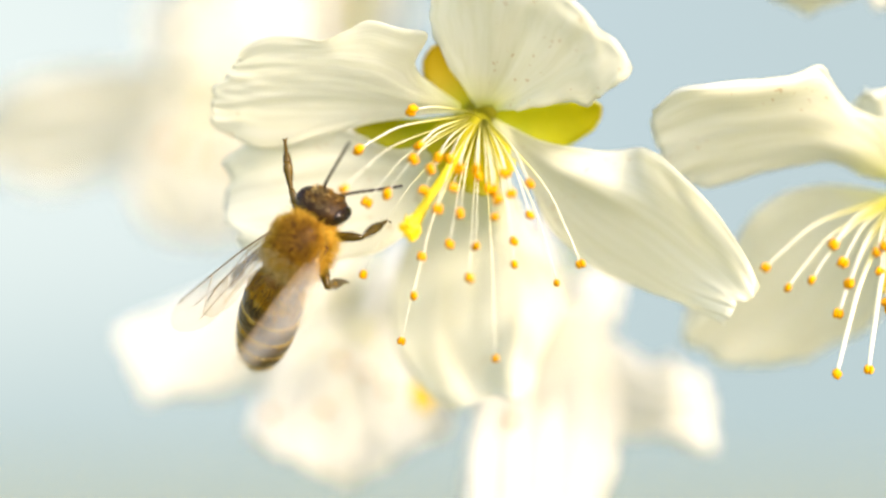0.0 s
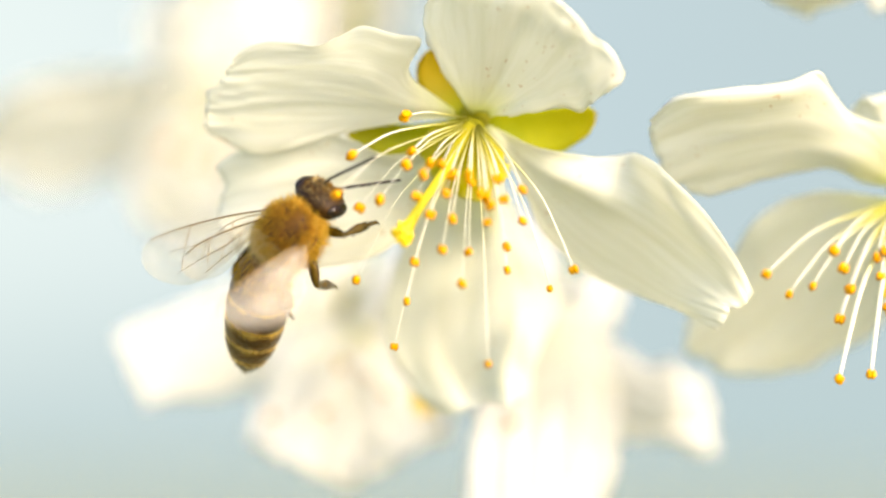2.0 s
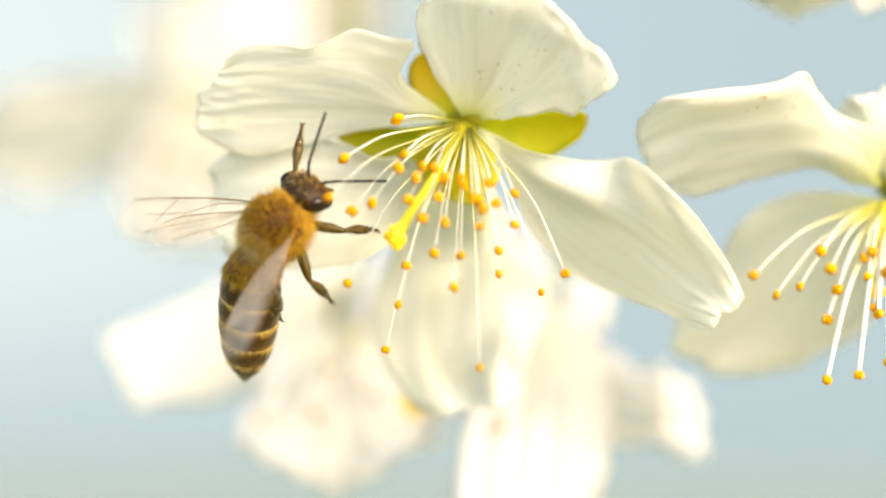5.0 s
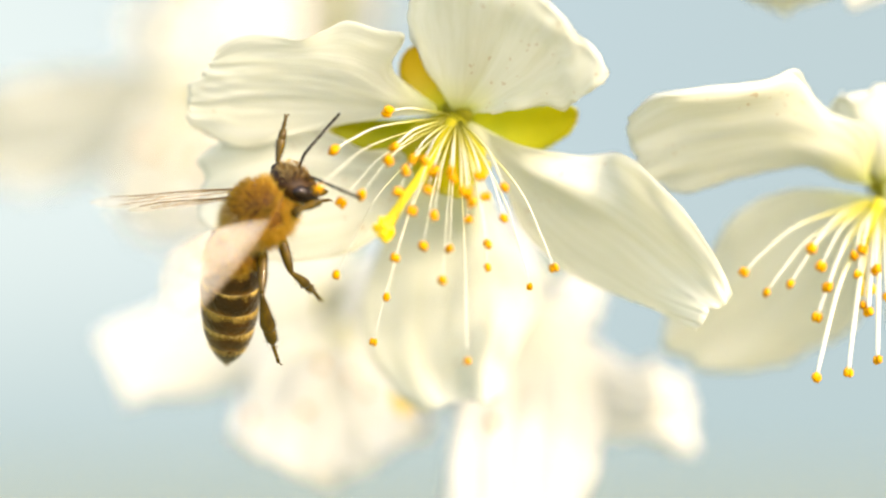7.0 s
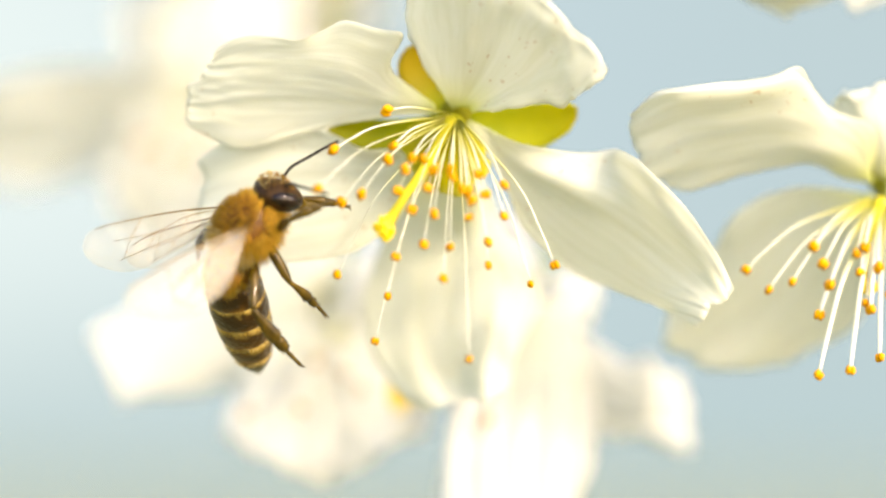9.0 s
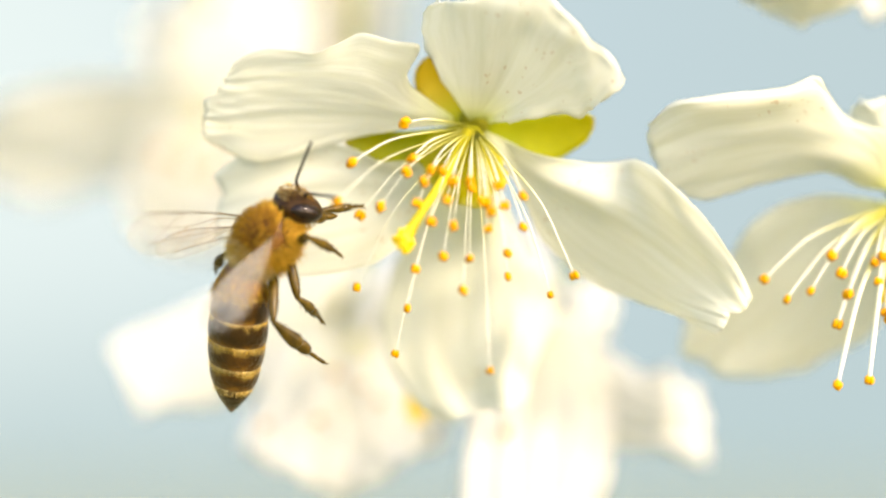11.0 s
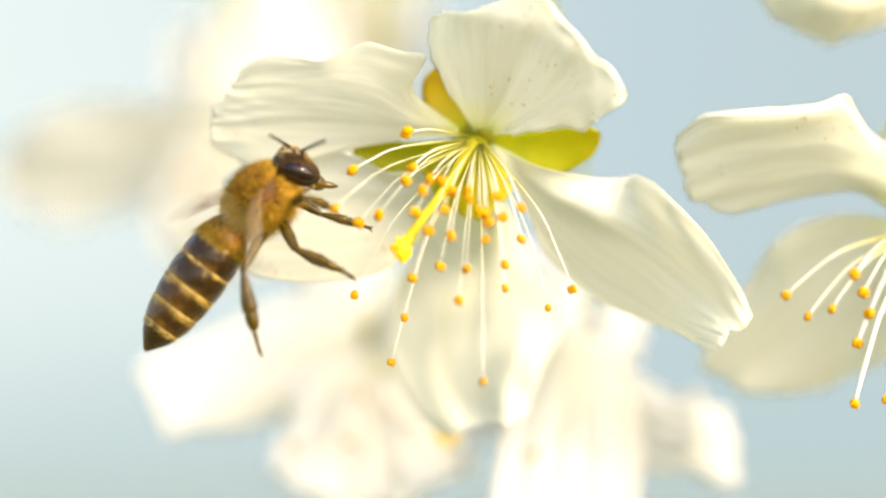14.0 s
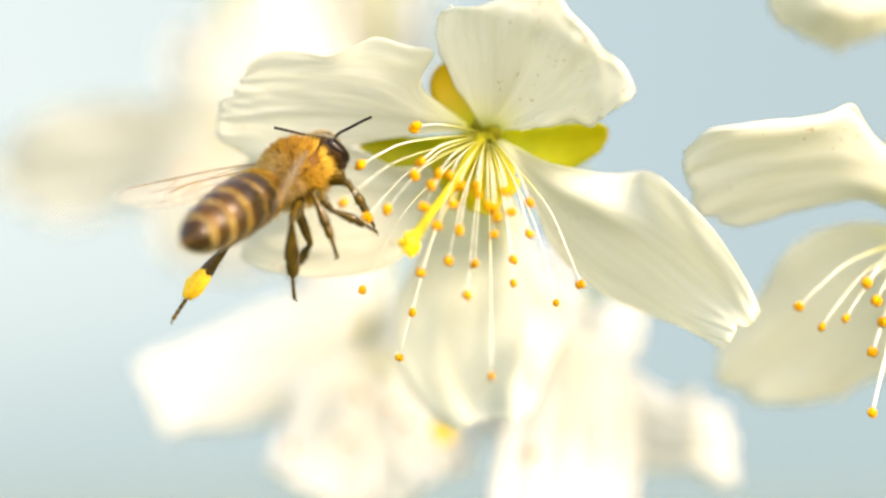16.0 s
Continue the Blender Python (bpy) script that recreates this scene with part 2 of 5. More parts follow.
def spline(points, t):
    """A smooth curve through the points, t from 0 to 1."""
    n = len(points) - 1
    x = min(max(t, 0.0), 1.0) * n
    i = min(int(x), n - 1)
    f = x - i
    p1, p2 = Vector(points[i]), Vector(points[i + 1])
    p0 = Vector(points[i - 1]) if i > 0 else p1 * 2 - p2
    p3 = Vector(points[i + 2]) if i + 2 <= n else p2 * 2 - p1
    return 0.5 * (p1 * 2 + (p2 - p0) * f + (p0 * 2 - p1 * 5 + p2 * 4 - p3) * f * f + (p1 * 3 - p0 - p2 * 3 + p3) * f ** 3)


def tube(bm, points, radii, sides=8, steps=12, uv=None):
    """A tapered round rod along a smooth curve, closed at both ends."""
    rings = []
    ref = None
    for i in range(steps + 1):
        t = i / steps
        c = spline(points, t)
        d = (spline(points, min(t + 0.02, 1)) - spline(points, max(t - 0.02, 0))).normalized()
        if ref is None:
            ref = d.orthogonal().normalized()
        ref = (ref - d * ref.dot(d)).normalized()
        side = d.cross(ref)
        r = spline([(q, 0, 0) for q in radii], t).x
        rings.append(([bm.verts.new((c + (ref * math.cos(a) + side * math.sin(a)) * r) * MM) for a in [2 * math.pi * j / sides for j in range(sides)]], t))
    lay = bm.loops.layers.uv.verify()
    for (a, ta), (b, tb) in zip(rings, rings[1:]):
        for j in range(sides):
            f = bm.faces.new((a[j], a[(j + 1) % sides], b[(j + 1) % sides], b[j]))
            for loop, t in zip(f.loops, (ta, ta, tb, tb)):
                loop[lay].uv = (t, j / sides)
    bm.faces.new(rings[0][0][::-1])
    bm.faces.new(rings[-1][0])
    return bm


def blob(bm, centre, radii, lumps=0.0, seg=20, rings=12, freq=1.0, turn=None, seed=0.0):
    """A closed rounded body with uneven surface."""
    made = bmesh.ops.create_uvsphere(bm, u_segments=seg, v_segments=rings, radius=1.0)["verts"]
    for v in made:
        n = 1 + lumps * noise.noise(v.co * freq + V(seed, seed * 0.7, -seed))
        p = V(v.co.x * radii[0] * n, v.co.y * radii[1] * n, v.co.z * radii[2] * n)
        if turn is not None:
            p = turn @ p
        v.co = (p + Vector(centre)) * MM
    return bm


def sheet(bm, curves, nu=26, nv=22, thick=0.05, ruffle=0.25, seed=0.0, fold=0.0, jag=0.012, scallop=0.035, pleat=0.06):
    """A thin petal or leaf: three or more curves from base to tip, joined across by a smooth arch, with ruffles and two faces."""
    grid = []
    for i in range(nu + 1):
        u = i / nu
        row = []
        for j in range(nv + 1):
            v = 2 * j / nv - 1
            w = v * (1 + jag * noise.noise(V(u * 9, seed * 3.1, 1.0 if v > 0 else 4.0)) * 2 + scallop * noise.noise(V(u * 4.5, seed * 2.3, 2.0 if v > 0 else 9.0)) * min(1, u * 2))
            uu = u - (jag * 1.6 * (0.4 + noise.noise(V(v * 5, seed, 7.7))) + scallop * (0.1 + 1.5 * noise.noise(V(v * 2.7, seed * 1.7, 3.3))) + 0.010 * max(0, abs(v) - 0.5)) * u ** 6
            line = [spline(c, uu) for c in curves]
            if len(line) == 3:
                a, b, c = line
                p = b * (1 - w * w) + a * (w * (w - 1) / 2) + c * (w * (w + 1) / 2)
            else:
                p = spline(line, (w + 1) / 2)
            row.append(p)
        grid.append(row)
    shift = {}
    for i in range(nu + 1):
        for j in range(nv + 1):
            du = grid[min(i + 1, nu)][j] - grid[max(i - 1, 0)][j]
            dv = grid[i][min(j + 1, nv)] - grid[i][max(j - 1, 0)]
            n = du.cross(dv)
            n = n.normalized() if n.length > 1e-9 else V(0, -1, 0)
            u, v = i / nu, 2 * j / nv - 1
            broad = min(1.0, (grid[i][0] - grid[i][nv]).length / 8.0)
            amp = ruffle * (0.35 + 0.65 * broad) * u * (0.35 + 0.65 * v * v) * min(1.0, u * 2)
            k = amp * noise.noise(V(u * 2.6, v * 2.2, seed)) * 1.8 + amp * 0.6 * noise.noise(V(u * 5.0, v * 5.0, seed + 5))
            k += 0.035 * broad * min(1, u * 2) * noise.noise(V(u * 9, v * 12, seed + 2))
            k += 0.05 * broad * u * noise.noise(V(u * 3.2, v * 8, seed + 8))
            k += pleat * broad * min(1, u * 3) * math.sin(v * 13 + 4 * noise.noise(V(u * 2, v * 1.5, seed))) * (1 - 0.4 * abs(v))
            k += 0.32 * broad * max(abs(v), u) ** 6 * noise.noise(V(u * 8, v * 7, seed + 11))
            k += fold * math.exp(-((v) / 0.13) ** 2) * (1 - u * 0.6) * min(1, u * 5)
            shift[i, j] = (grid[i][j] + n * k, n)
    lay = bm.loops.layers.uv.verify()
    faces = []
    for sign in (1, -1):
        vs = {}
        for (i, j), (p, n) in shift.items():
            edge = min(1.0, min(j, nv - j) / 1.5, (nu - i) / 1.5)
            vs[i, j] = bm.verts.new((p + n * sign * thick * 0.5 * (0.35 + 0.65 * edge)) * MM)
        faces.append(vs)
        for i in range(nu):
            for j in range(nv):
                corner = [(i, j), (i + 1, j), (i + 1, j + 1), (i, j + 1)]
                f = bm.faces.new([vs[c] for c in (corner if sign > 0 else corner[::-1])])
                for loop, c in zip(f.loops, corner if sign > 0 else corner[::-1]):
                    loop[lay].uv = (c[0] / nu, c[1] / nv)
    rim = [(0, j) for j in range(nv)] + [(i, nv) for i in range(nu)] + [(nu, j) for j in range(nv, 0, -1)] + [(i, 0) for i in range(nu, 0, -1)]
    for a, b in zip(rim, rim[1:] + rim[:1]):
        f = bm.faces.new((faces[0][a], faces[0][b], faces[1][b], faces[1][a]))
        for loop, c in zip(f.loops, (a, b, b, a)):
            loop[lay].uv = (c[0] / nu, c[1] / nv)
    return bm


# ---- the setting ----
def setting():
    # unseen ground, added and kept pale to throw fill light up from below
    bm = bmesh.new()
    bmesh.ops.create_grid(bm, x_segments=40, y_segments=40, size=120)
    for v in bm.verts:
        v.co.z = 0.08 * noise.noise(v.co * 0.13)
    ground = part("ground", bm, BOUNCE_GROUND, None)
    tagged(ground, "unseen pale ground added to bounce light up to the blossoms", "ground", kind="structure")
    bm = bmesh.new()
    # a tall bowed screen of hazy distance
    verts = []
    for i in range(25):
        a = radians(-60 + 5 * i)
        verts.append([bm.verts.new((20 * math.sin(a), 20 * math.cos(a), z)) for z in (-0.2, 3, 6, 9)])
    for a, b in zip(verts, verts[1:]):
        for k in range(3):
            bm.faces.new((a[k], b[k], b[k + 1], a[k + 1]))
    back = part("backdrop", bm, haze_material(), None)
    tagged(back, "pale blue hazy sky far out of focus", "sky", kind="structure")


setting()


# ---- blossoms ----
def stamen(flower, base, tip, bow=(0, 0, 0), thick=0.075, size=0.28):
    """A pale thread with a two-lobed yellow anther at its end."""
    base, tip, bow = Vector(base), Vector(tip), Vector(bow)
    mid = base.lerp(tip, 0.5) + bow
    q = base.lerp(tip, 0.8) + bow * 0.55
    bm = tube(bmesh.new(), [base, mid, q, tip], [thick, thick, thick * 0.95, thick * 0.75], 6, 12)
    fil = part("stamen", bm, FILAMENT, flower)
    d = (tip - q).normalized()
    s = size * random.uniform(0.85, 1.12)
    side = d.cross(V(random.uniform(-1, 1), random.uniform(-1, 1), random.uniform(-1, 1))).normalized()
    turn = Matrix((d, side, d.cross(side))).transposed()
    bm = bmesh.new()
    for k in (-1, 1):
        blob(bm, tip + side * s * 0.42 * k + d * s * 0.3, (s * 1.05, s * 0.68, s * 0.8), 0.25, 10, 7, 2.0, turn, random.uniform(0, 50))
    part("anther", bm, ANTHER, fil, "orange-yellow pollen-dusted anther")


def petal(flower, curves, stuff=None, **more):
    return part("petal", sheet(bmesh.new(), curves, **more), stuff or PETAL, flower)


def sepal(flower, base, tip, width, bend=(0, 0.4, 0), seed=0.0, stuff=None):
    base, tip, bend = Vector(base), Vector(tip), Vector(bend)
    d = (tip - base)
    side = d.cross(V(0, 1, 0)).normalized()
    out = [], [], []
    for t, w in ((0, 0.5), (0.3, 0.85), (0.62, 1.0), (0.88, 0.72), (1, 0.22)):
        c = base + d * t + bend * math.sin(t * math.pi)
        out[0].append(c - side * width * w)
        out[1].append(c + V(0, 0.35 * w, 0))
        out[2].append(c + side * width * w)
    return part("sepal", sheet(bmesh.new(), out, nu=14, nv=10, thick=0.22, ruffle=0.12, seed=seed), stuff or SEPAL, flower, "tan and yellow sepal" if stuff else "yellow-green sepal")


TWIG = [(-36, 40, 30), (-16, 36, 31), (0, 24, 29.5), (10, 14, 28.5), (26, 12, 27.5), (46, 16, 29.5)]


def heart(flower, axis, along, size=1.0):
    """The green cup at the flower's middle and the stalk by which it hangs from the twig."""
    axis = Vector(axis).normalized()
    bm = tube(bmesh.new(), [-axis * 0.7 * size, -axis * 1.1 * size, -axis * 2.2 * size, -axis * 3.4 * size], [1.15 * size, 1.1 * size, 0.95 * size, 0.4 * size], 14, 10)
    part("flower_cup", bm, CUP, flower, "yellow-green flower cup")
    end = spline(TWIG, along) - (flower.location - V(0, 0, 1.6)) / MM
    a = -axis * 3.3 * size
    bm = tube(bmesh.new(), [a, a - axis * 2.2 + V(0, 0, 1.2), a.lerp(end, 0.55) + V(0, 0, 1.0), end], [0.36, 0.3, 0.3, 0.42], 8, 16)
    part("flower_stalk", bm, STALK, flower, "slender green flower stalk")


HOME, SIDE, HIGH = (1.92, 0.00, 7.14), (24.91, 4.00, 3.15), (23.50, 10.00, 17.99)
BELOW, BENEATH = (-5.87, 25, -4.02), (6.67, 21, -4.44)


def at_mm(c):
    return (c[0] * MM, c[1] * MM, 1.6 + c[2] * MM)


def main_blossom():
    f = thing("cherry_blossom", at_mm(HOME), "open white cherry blossom with long stamens and orange anthers", "blossom", "cherry blossoms")
    # upper petal, its front lobe rolled forward
    petal(f, [[(-0.09, 0, 0.3), (-1.44, -0.4, 2.32), (-2.28, -1.4, 3.77), (-2.72, -2.8, 5.17), (-2.48, -4, 5.98), (-1.8, -4.6, 6.55)],
             [(0.06, 0, 0.39), (-0.32, -2.2, 2.39), (-0.51, -4, 4.36), (-0.63, -5.2, 6.04), (-0.43, -5.4, 6.44)],
             [(0.36, -0.3, 0.44), (1.37, -2.4, 2.08), (2.07, -4.4, 4.04), (2.48, -6, 5.7), (2.9, -6.4, 7.41)],
             [(0.72, -0.3, 0.38), (2.55, -2.6, 1.33), (4.42, -4.4, 2.87), (5.4, -5.6, 3.97), (6.29, -6, 4.48)],
             [(0.96, -0.3, 0.14), (1.68, -2, 0.17), (2.84, -2.8, 0.17), (4.45, -3.4, 0.5), (5.86, -3.6, 0.26), (6.53, -4.4, 1.05), (7.62, -5, 1.73), (8.1, -5.4, 2.64)]],
          ruffle=0.3, seed=1.3, pleat=0.07, nu=44, nv=44, fold=0.2, jag=0.045, scallop=0.03)
    # broad petal above the bee, frilled along its upper edge
    petal(f, [[(-0.78, 0.3, 0.1), (-3.09, 0.1, -0.05), (-5.95, 0.4, -0.49), (-8.97, 0.7, -1.27), (-11.39, 0.9, -1.86), (-13.65, 0.9, -0.96), (-14.36, 0.8, -0.36)],
             [(-0.9, 0.3, 0.22), (-3.24, 0, 0.24), (-5.94, -0.1, 0.24), (-8.95, 0.1, 0.25), (-11.96, 0.3, 0.25), (-14.56, 0.5, 0.53)],
             [(-0.99, 0.3, 0.34), (-3.24, -0.5, 0.67), (-5.62, -0.9, 1.26), (-8.62, -0.8, 1.56), (-11.62, -0.4, 1.58), (-14.07, 0, 1.68)],
             [(-0.99, 0.3, 0.46), (-3.24, -0.7, 1.26), (-5.01, -1.7, 2.41), (-7.4, -1.6, 2.86), (-10.4, -1.1, 2.89), (-13.3, -0.4, 2.56)],
             [(-0.99, 0.3, 0.58), (-2.4, 0, 1.59), (-3.23, -1, 2.21), (-3.35, -1.7, 3.01), (-2.72, -2.6, 4.15), (-4.11, -2.6, 4.44), (-5.75, -2.4, 4.87), (-6.79, -2.2, 4.41), (-8.13, -2.1, 3.94), (-9.32, -1.9, 4.07), (-11.03, -1.6, 4.14), (-12.49, -1, 3.52), (-12.84, -0.6, 2.7)]],
          ruffle=0.10, seed=4.1, pleat=0.015, nu=48, nv=44, jag=0.02, scallop=0.015)
    # lower petal behind the bee with a curled rim
    petal(f, [[(-1.44, 0.5, -0.64), (-3.1, 0.8, -1.63), (-4.6, 0.5, -1.9), (-6.26, 0.8, -1.14), (-7.78, 1.2, -0.62), (-9.23, 1.3, -0.25), (-10.35, 1.4, -0.52), (-12.34, 1.8, -1.36), (-13.75, 2.6, -2.4)],
             [(-1.44, 0.5, -0.94), (-3.25, 1.6, -2.42), (-5.67, 1.5, -2.45), (-8.09, 1.5, -2.39), (-10.81, 1.6, -2.81), (-13.84, 2.6, -3.61)],
             [(-1.38, 0.5, -1.24), (-3.41, 2, -3.32), (-5.98, 1.8, -3.93), (-8.7, 1.6, -4.24), (-11.12, 1.6, -4.54), (-13.78, 2.6, -4.98)],
             [(-1.26, 0.5, -1.54), (-3.26, 2.3, -4.22), (-5.53, 1.4, -5.44), (-7.8, 0.9, -5.96), (-10.52, 0.9, -6.26), (-13.47, 1.6, -6.26)],
             [(-1.14, 0.5, -1.75), (-2.65, 2.6, -4.97), (-4.48, 1.0, -6.8), (-6.31, 0.2, -7.6), (-8.75, 0.1, -7.8), (-11.2, 0.3, -7.6), (-12.91, 1.4, -7.05)]],
          ruffle=0.3, seed=7.7, nu=34, nv=26)
    # hanging petal, sunlit and curled at its foot
    petal(f, [[(-0.98, 1, -1.74), (-2.82, 6.5, -4.32), (-4.07, 7.5, -7.11), (-4.79, 7.6, -9.91), (-4.47, 7.2, -12.39), (-3.13, 6.5, -14.86), (-1.43, 5.5, -16.21)],
             [(-0.38, 1, -1.92), (-1.73, 6.5, -5.25), (-2.6, 6.8, -8.97), (-2.51, 6.4, -12.06), (-1.58, 5.6, -14.51), (-0.82, 4.2, -15.81)],
             [(0.22, 1, -1.98), (-0.03, 6.2, -5.87), (-0.19, 6.2, -9.58), (-0.25, 5.8, -12.36), (0.05, 5.4, -14.51), (0.65, 4, -15.19)],
             [(0.61, 1, -1.92), (1.36, 6.2, -5.87), (2.22, 5.8, -8.96), (2.26, 4.8, -11.41), (1.78, 3.6, -13.83), (1.76, 2.6, -15.26)],
             [(1.13, 1, -1.74), (1.93, 6.8, -4.16), (3.12, 7.2, -6.64), (4.79, 7, -9.13), (4.31, 6.4, -11.14), (3.35, 5.2, -13.27), (2.61, 3.8, -15.12)]],
          ruffle=0.3, seed=9.2, nu=34, nv=34, jag=0.008, scallop=0.01)
    # petal reaching out to the side with a notched tip
    petal(f, [[(0.62, 0.7, -0.1), (1.72, 0.2, -0.65), (3.35, -0.6, -1.42), (5.4, -0.4, -1.81), (7.01, 0.6, -1.98), (8.3, 0.2, -1.72), (9.0, -2.2, -1.95), (9.91, -3.8, -2.74), (12.2, -3.2, -4.98), (13.81, -2.6, -7.26), (14.7, -1.9, -9.13)],
             [(0.6, 0.7, -0.2), (1.72, 0.2, -0.86), (3.95, -0.3, -2.61), (6.33, -0.9, -3.52), (8.7, -1.2, -4.72), (11.06, -1.6, -6.51), (13.11, -2, -8.3), (14.32, -2.5, -9.96)],
             [(0.57, 0.7, -0.3), (1.65, 0.2, -1.1), (3.82, 0.3, -3.5), (6.37, 0.2, -5.31), (8.77, 0.1, -6.81), (11.13, -0.5, -8.61), (13.55, -2.5, -9.96)],
             [(0.54, 0.7, -0.4), (1.56, 0.2, -1.34), (3.38, 0.8, -4.1), (5.81, 1.2, -6.66), (8.22, 1.2, -8.17), (10.59, 0.4, -9.52), (13.39, -2.7, -10.6)],
             [(0.5, 0.7, -0.5), (1.41, 0.2, -1.55), (2.63, 0.8, -3.49), (3.54, 1.2, -5.6), (4.92, 1.6, -7.17), (6.73, 1.6, -8.47), (8.84, 1.4, -9.47), (10.9, 0.5, -10.18), (13, -2.7, -11.26)]],
          ruffle=0.22, seed=12.5, pleat=0.012, nu=44, nv=36, fold=0.0, jag=0.008, scallop=0.008)
    sepal(f, (-0.29, 1, 0.25), (-2.28, 1.2, 3.82), 1.5, seed=1, stuff=SEPAL_TAN)
    sepal(f, (0.61, 1, -0.24), (6.6, 1, 0.25), 1.22, (0, 0.3, -0.6), seed=2)
    sepal(f, (-0.83, 1.2, -0.29), (-6.82, 1.6, -0.52), 0.85, (0, 0.3, -0.6), seed=3)
    part("flower_cup", sheet(bmesh.new(), [[(-0.05, 0.6, 0.24), (-1.44, 0.1, -0.08), (-2.58, -0.1, -0.69), (-3.3, 0.3, -1.46)],
             [(0.01, 0.6, 0.24), (-1.08, -0.2, -0.87), (-1.89, -0.3, -2.08), (-2.4, 0.1, -2.91)],
             [(0.07, 0.6, 0.24), (-0.3, -0.4, -1.42), (-0.78, -0.5, -2.92), (-1.08, -0.1, -4.17)],
             [(0.19, 0.6, 0.24), (0.6, -0.3, -1.42), (0.6, -0.4, -2.92), (0.51, 0, -4.26)],
             [(0.31, 0.6, 0.24), (0.84, 0.1, -0.74), (1.6, -0.05, -1.6), (2.1, 0.1, -2.75)]],
          nu=18, nv=20, thick=0.12, ruffle=0.1, seed=3.0, jag=0.05, scallop=0.08), CUP_INSIDE, f, "yellow-green inside of the flower cup")
    heart(f, (-0.3, -0.8, -0.55), 0.58, 0.72)
    # the pistil
    bm = tube(bmesh.new(), [(-0.19, -0.6, -0.29), (-1.45, -3, -2.68), (-2.62, -5, -4.48), (-3.43, -6, -5.83)], [0.34, 0.27, 0.24, 0.34], 10, 14)
    style = part("style", bm, STYLE, f, "thick yellow-green style")
    bm = blob(bmesh.new(), (-3.55, -6.1, -6.01), (0.44, 0.40, 0.54), 0.75, 28, 18, 2.4, None, 3.0)
    part("stigma", bm, STIGMA, style, "bright yellow knobbly stigma")
    tips = ((-3.48, -4, 0.09), (-6.22, -5, -1.96), (-3.15, -5.5, -1.77), (-3.4, -6, -2.48), (-2.18, -6.5, -2.41), (-1.57, -6.5, -2.47), (-2.53, -6.5, -2.99), (-1.08, -7, -3),
            (-0.24, -7, -2.97), (-0.15, -7, -3.35), (-2.88, -6.5, -4.09), (-1.37, -7, -3.96), (-6.97, -7.5, -4.02), (-5.8, -5.5, -4.66), (-4.77, -6, -4.26), (-2.18, -6.5, -5.02),
            (-1.05, -6.5, -5.25), (0.37, -7, -3.98))
    more = ((0.86, -7, -4.56), (1.24, -7, -3.2), (1.56, -6.5, -4.24), (0.66, -6.5, -4.09), (0.72, -6.5, -5.43), (2.53, -6, -3.74),
            (2.54, -5.5, -5.33), (-1.57, -6, -6.82), (-0.23, -6, -6.94), (-3, -5.5, -7.46), (1.73, -5.5, -6.67), (1.77, -5, -7.87), (5.22, -4, -7.85), (3.99, -4, -8.85),
            (-0.56, -6.5, -8.56), (-3.42, -4.5, -9.52), (-4.07, -4, -11.87), (0.77, -7, -12.7), (-6.03, -4.5, -8.4))
    for tip in tips + more:
        tip = Vector(tip)
        out = V(tip.x, 0, tip.z)
        d = out.normalized()
        base = V(0.1 + d.x * 0.35, -0.15, 0.1 + d.z * 0.4)
        bow = V(0.09 * tip.x, -0.5 - 0.04 * out.length, 0.045 * out.length + 0.05)
        stamen(f, base, tip, bow, 0.056 if tip.z > -2.0 else 0.05 if tip.x > 1.5 else 0.034, 0.2 + 0.012 * (tip.z + 13) * 0.6)
    return f


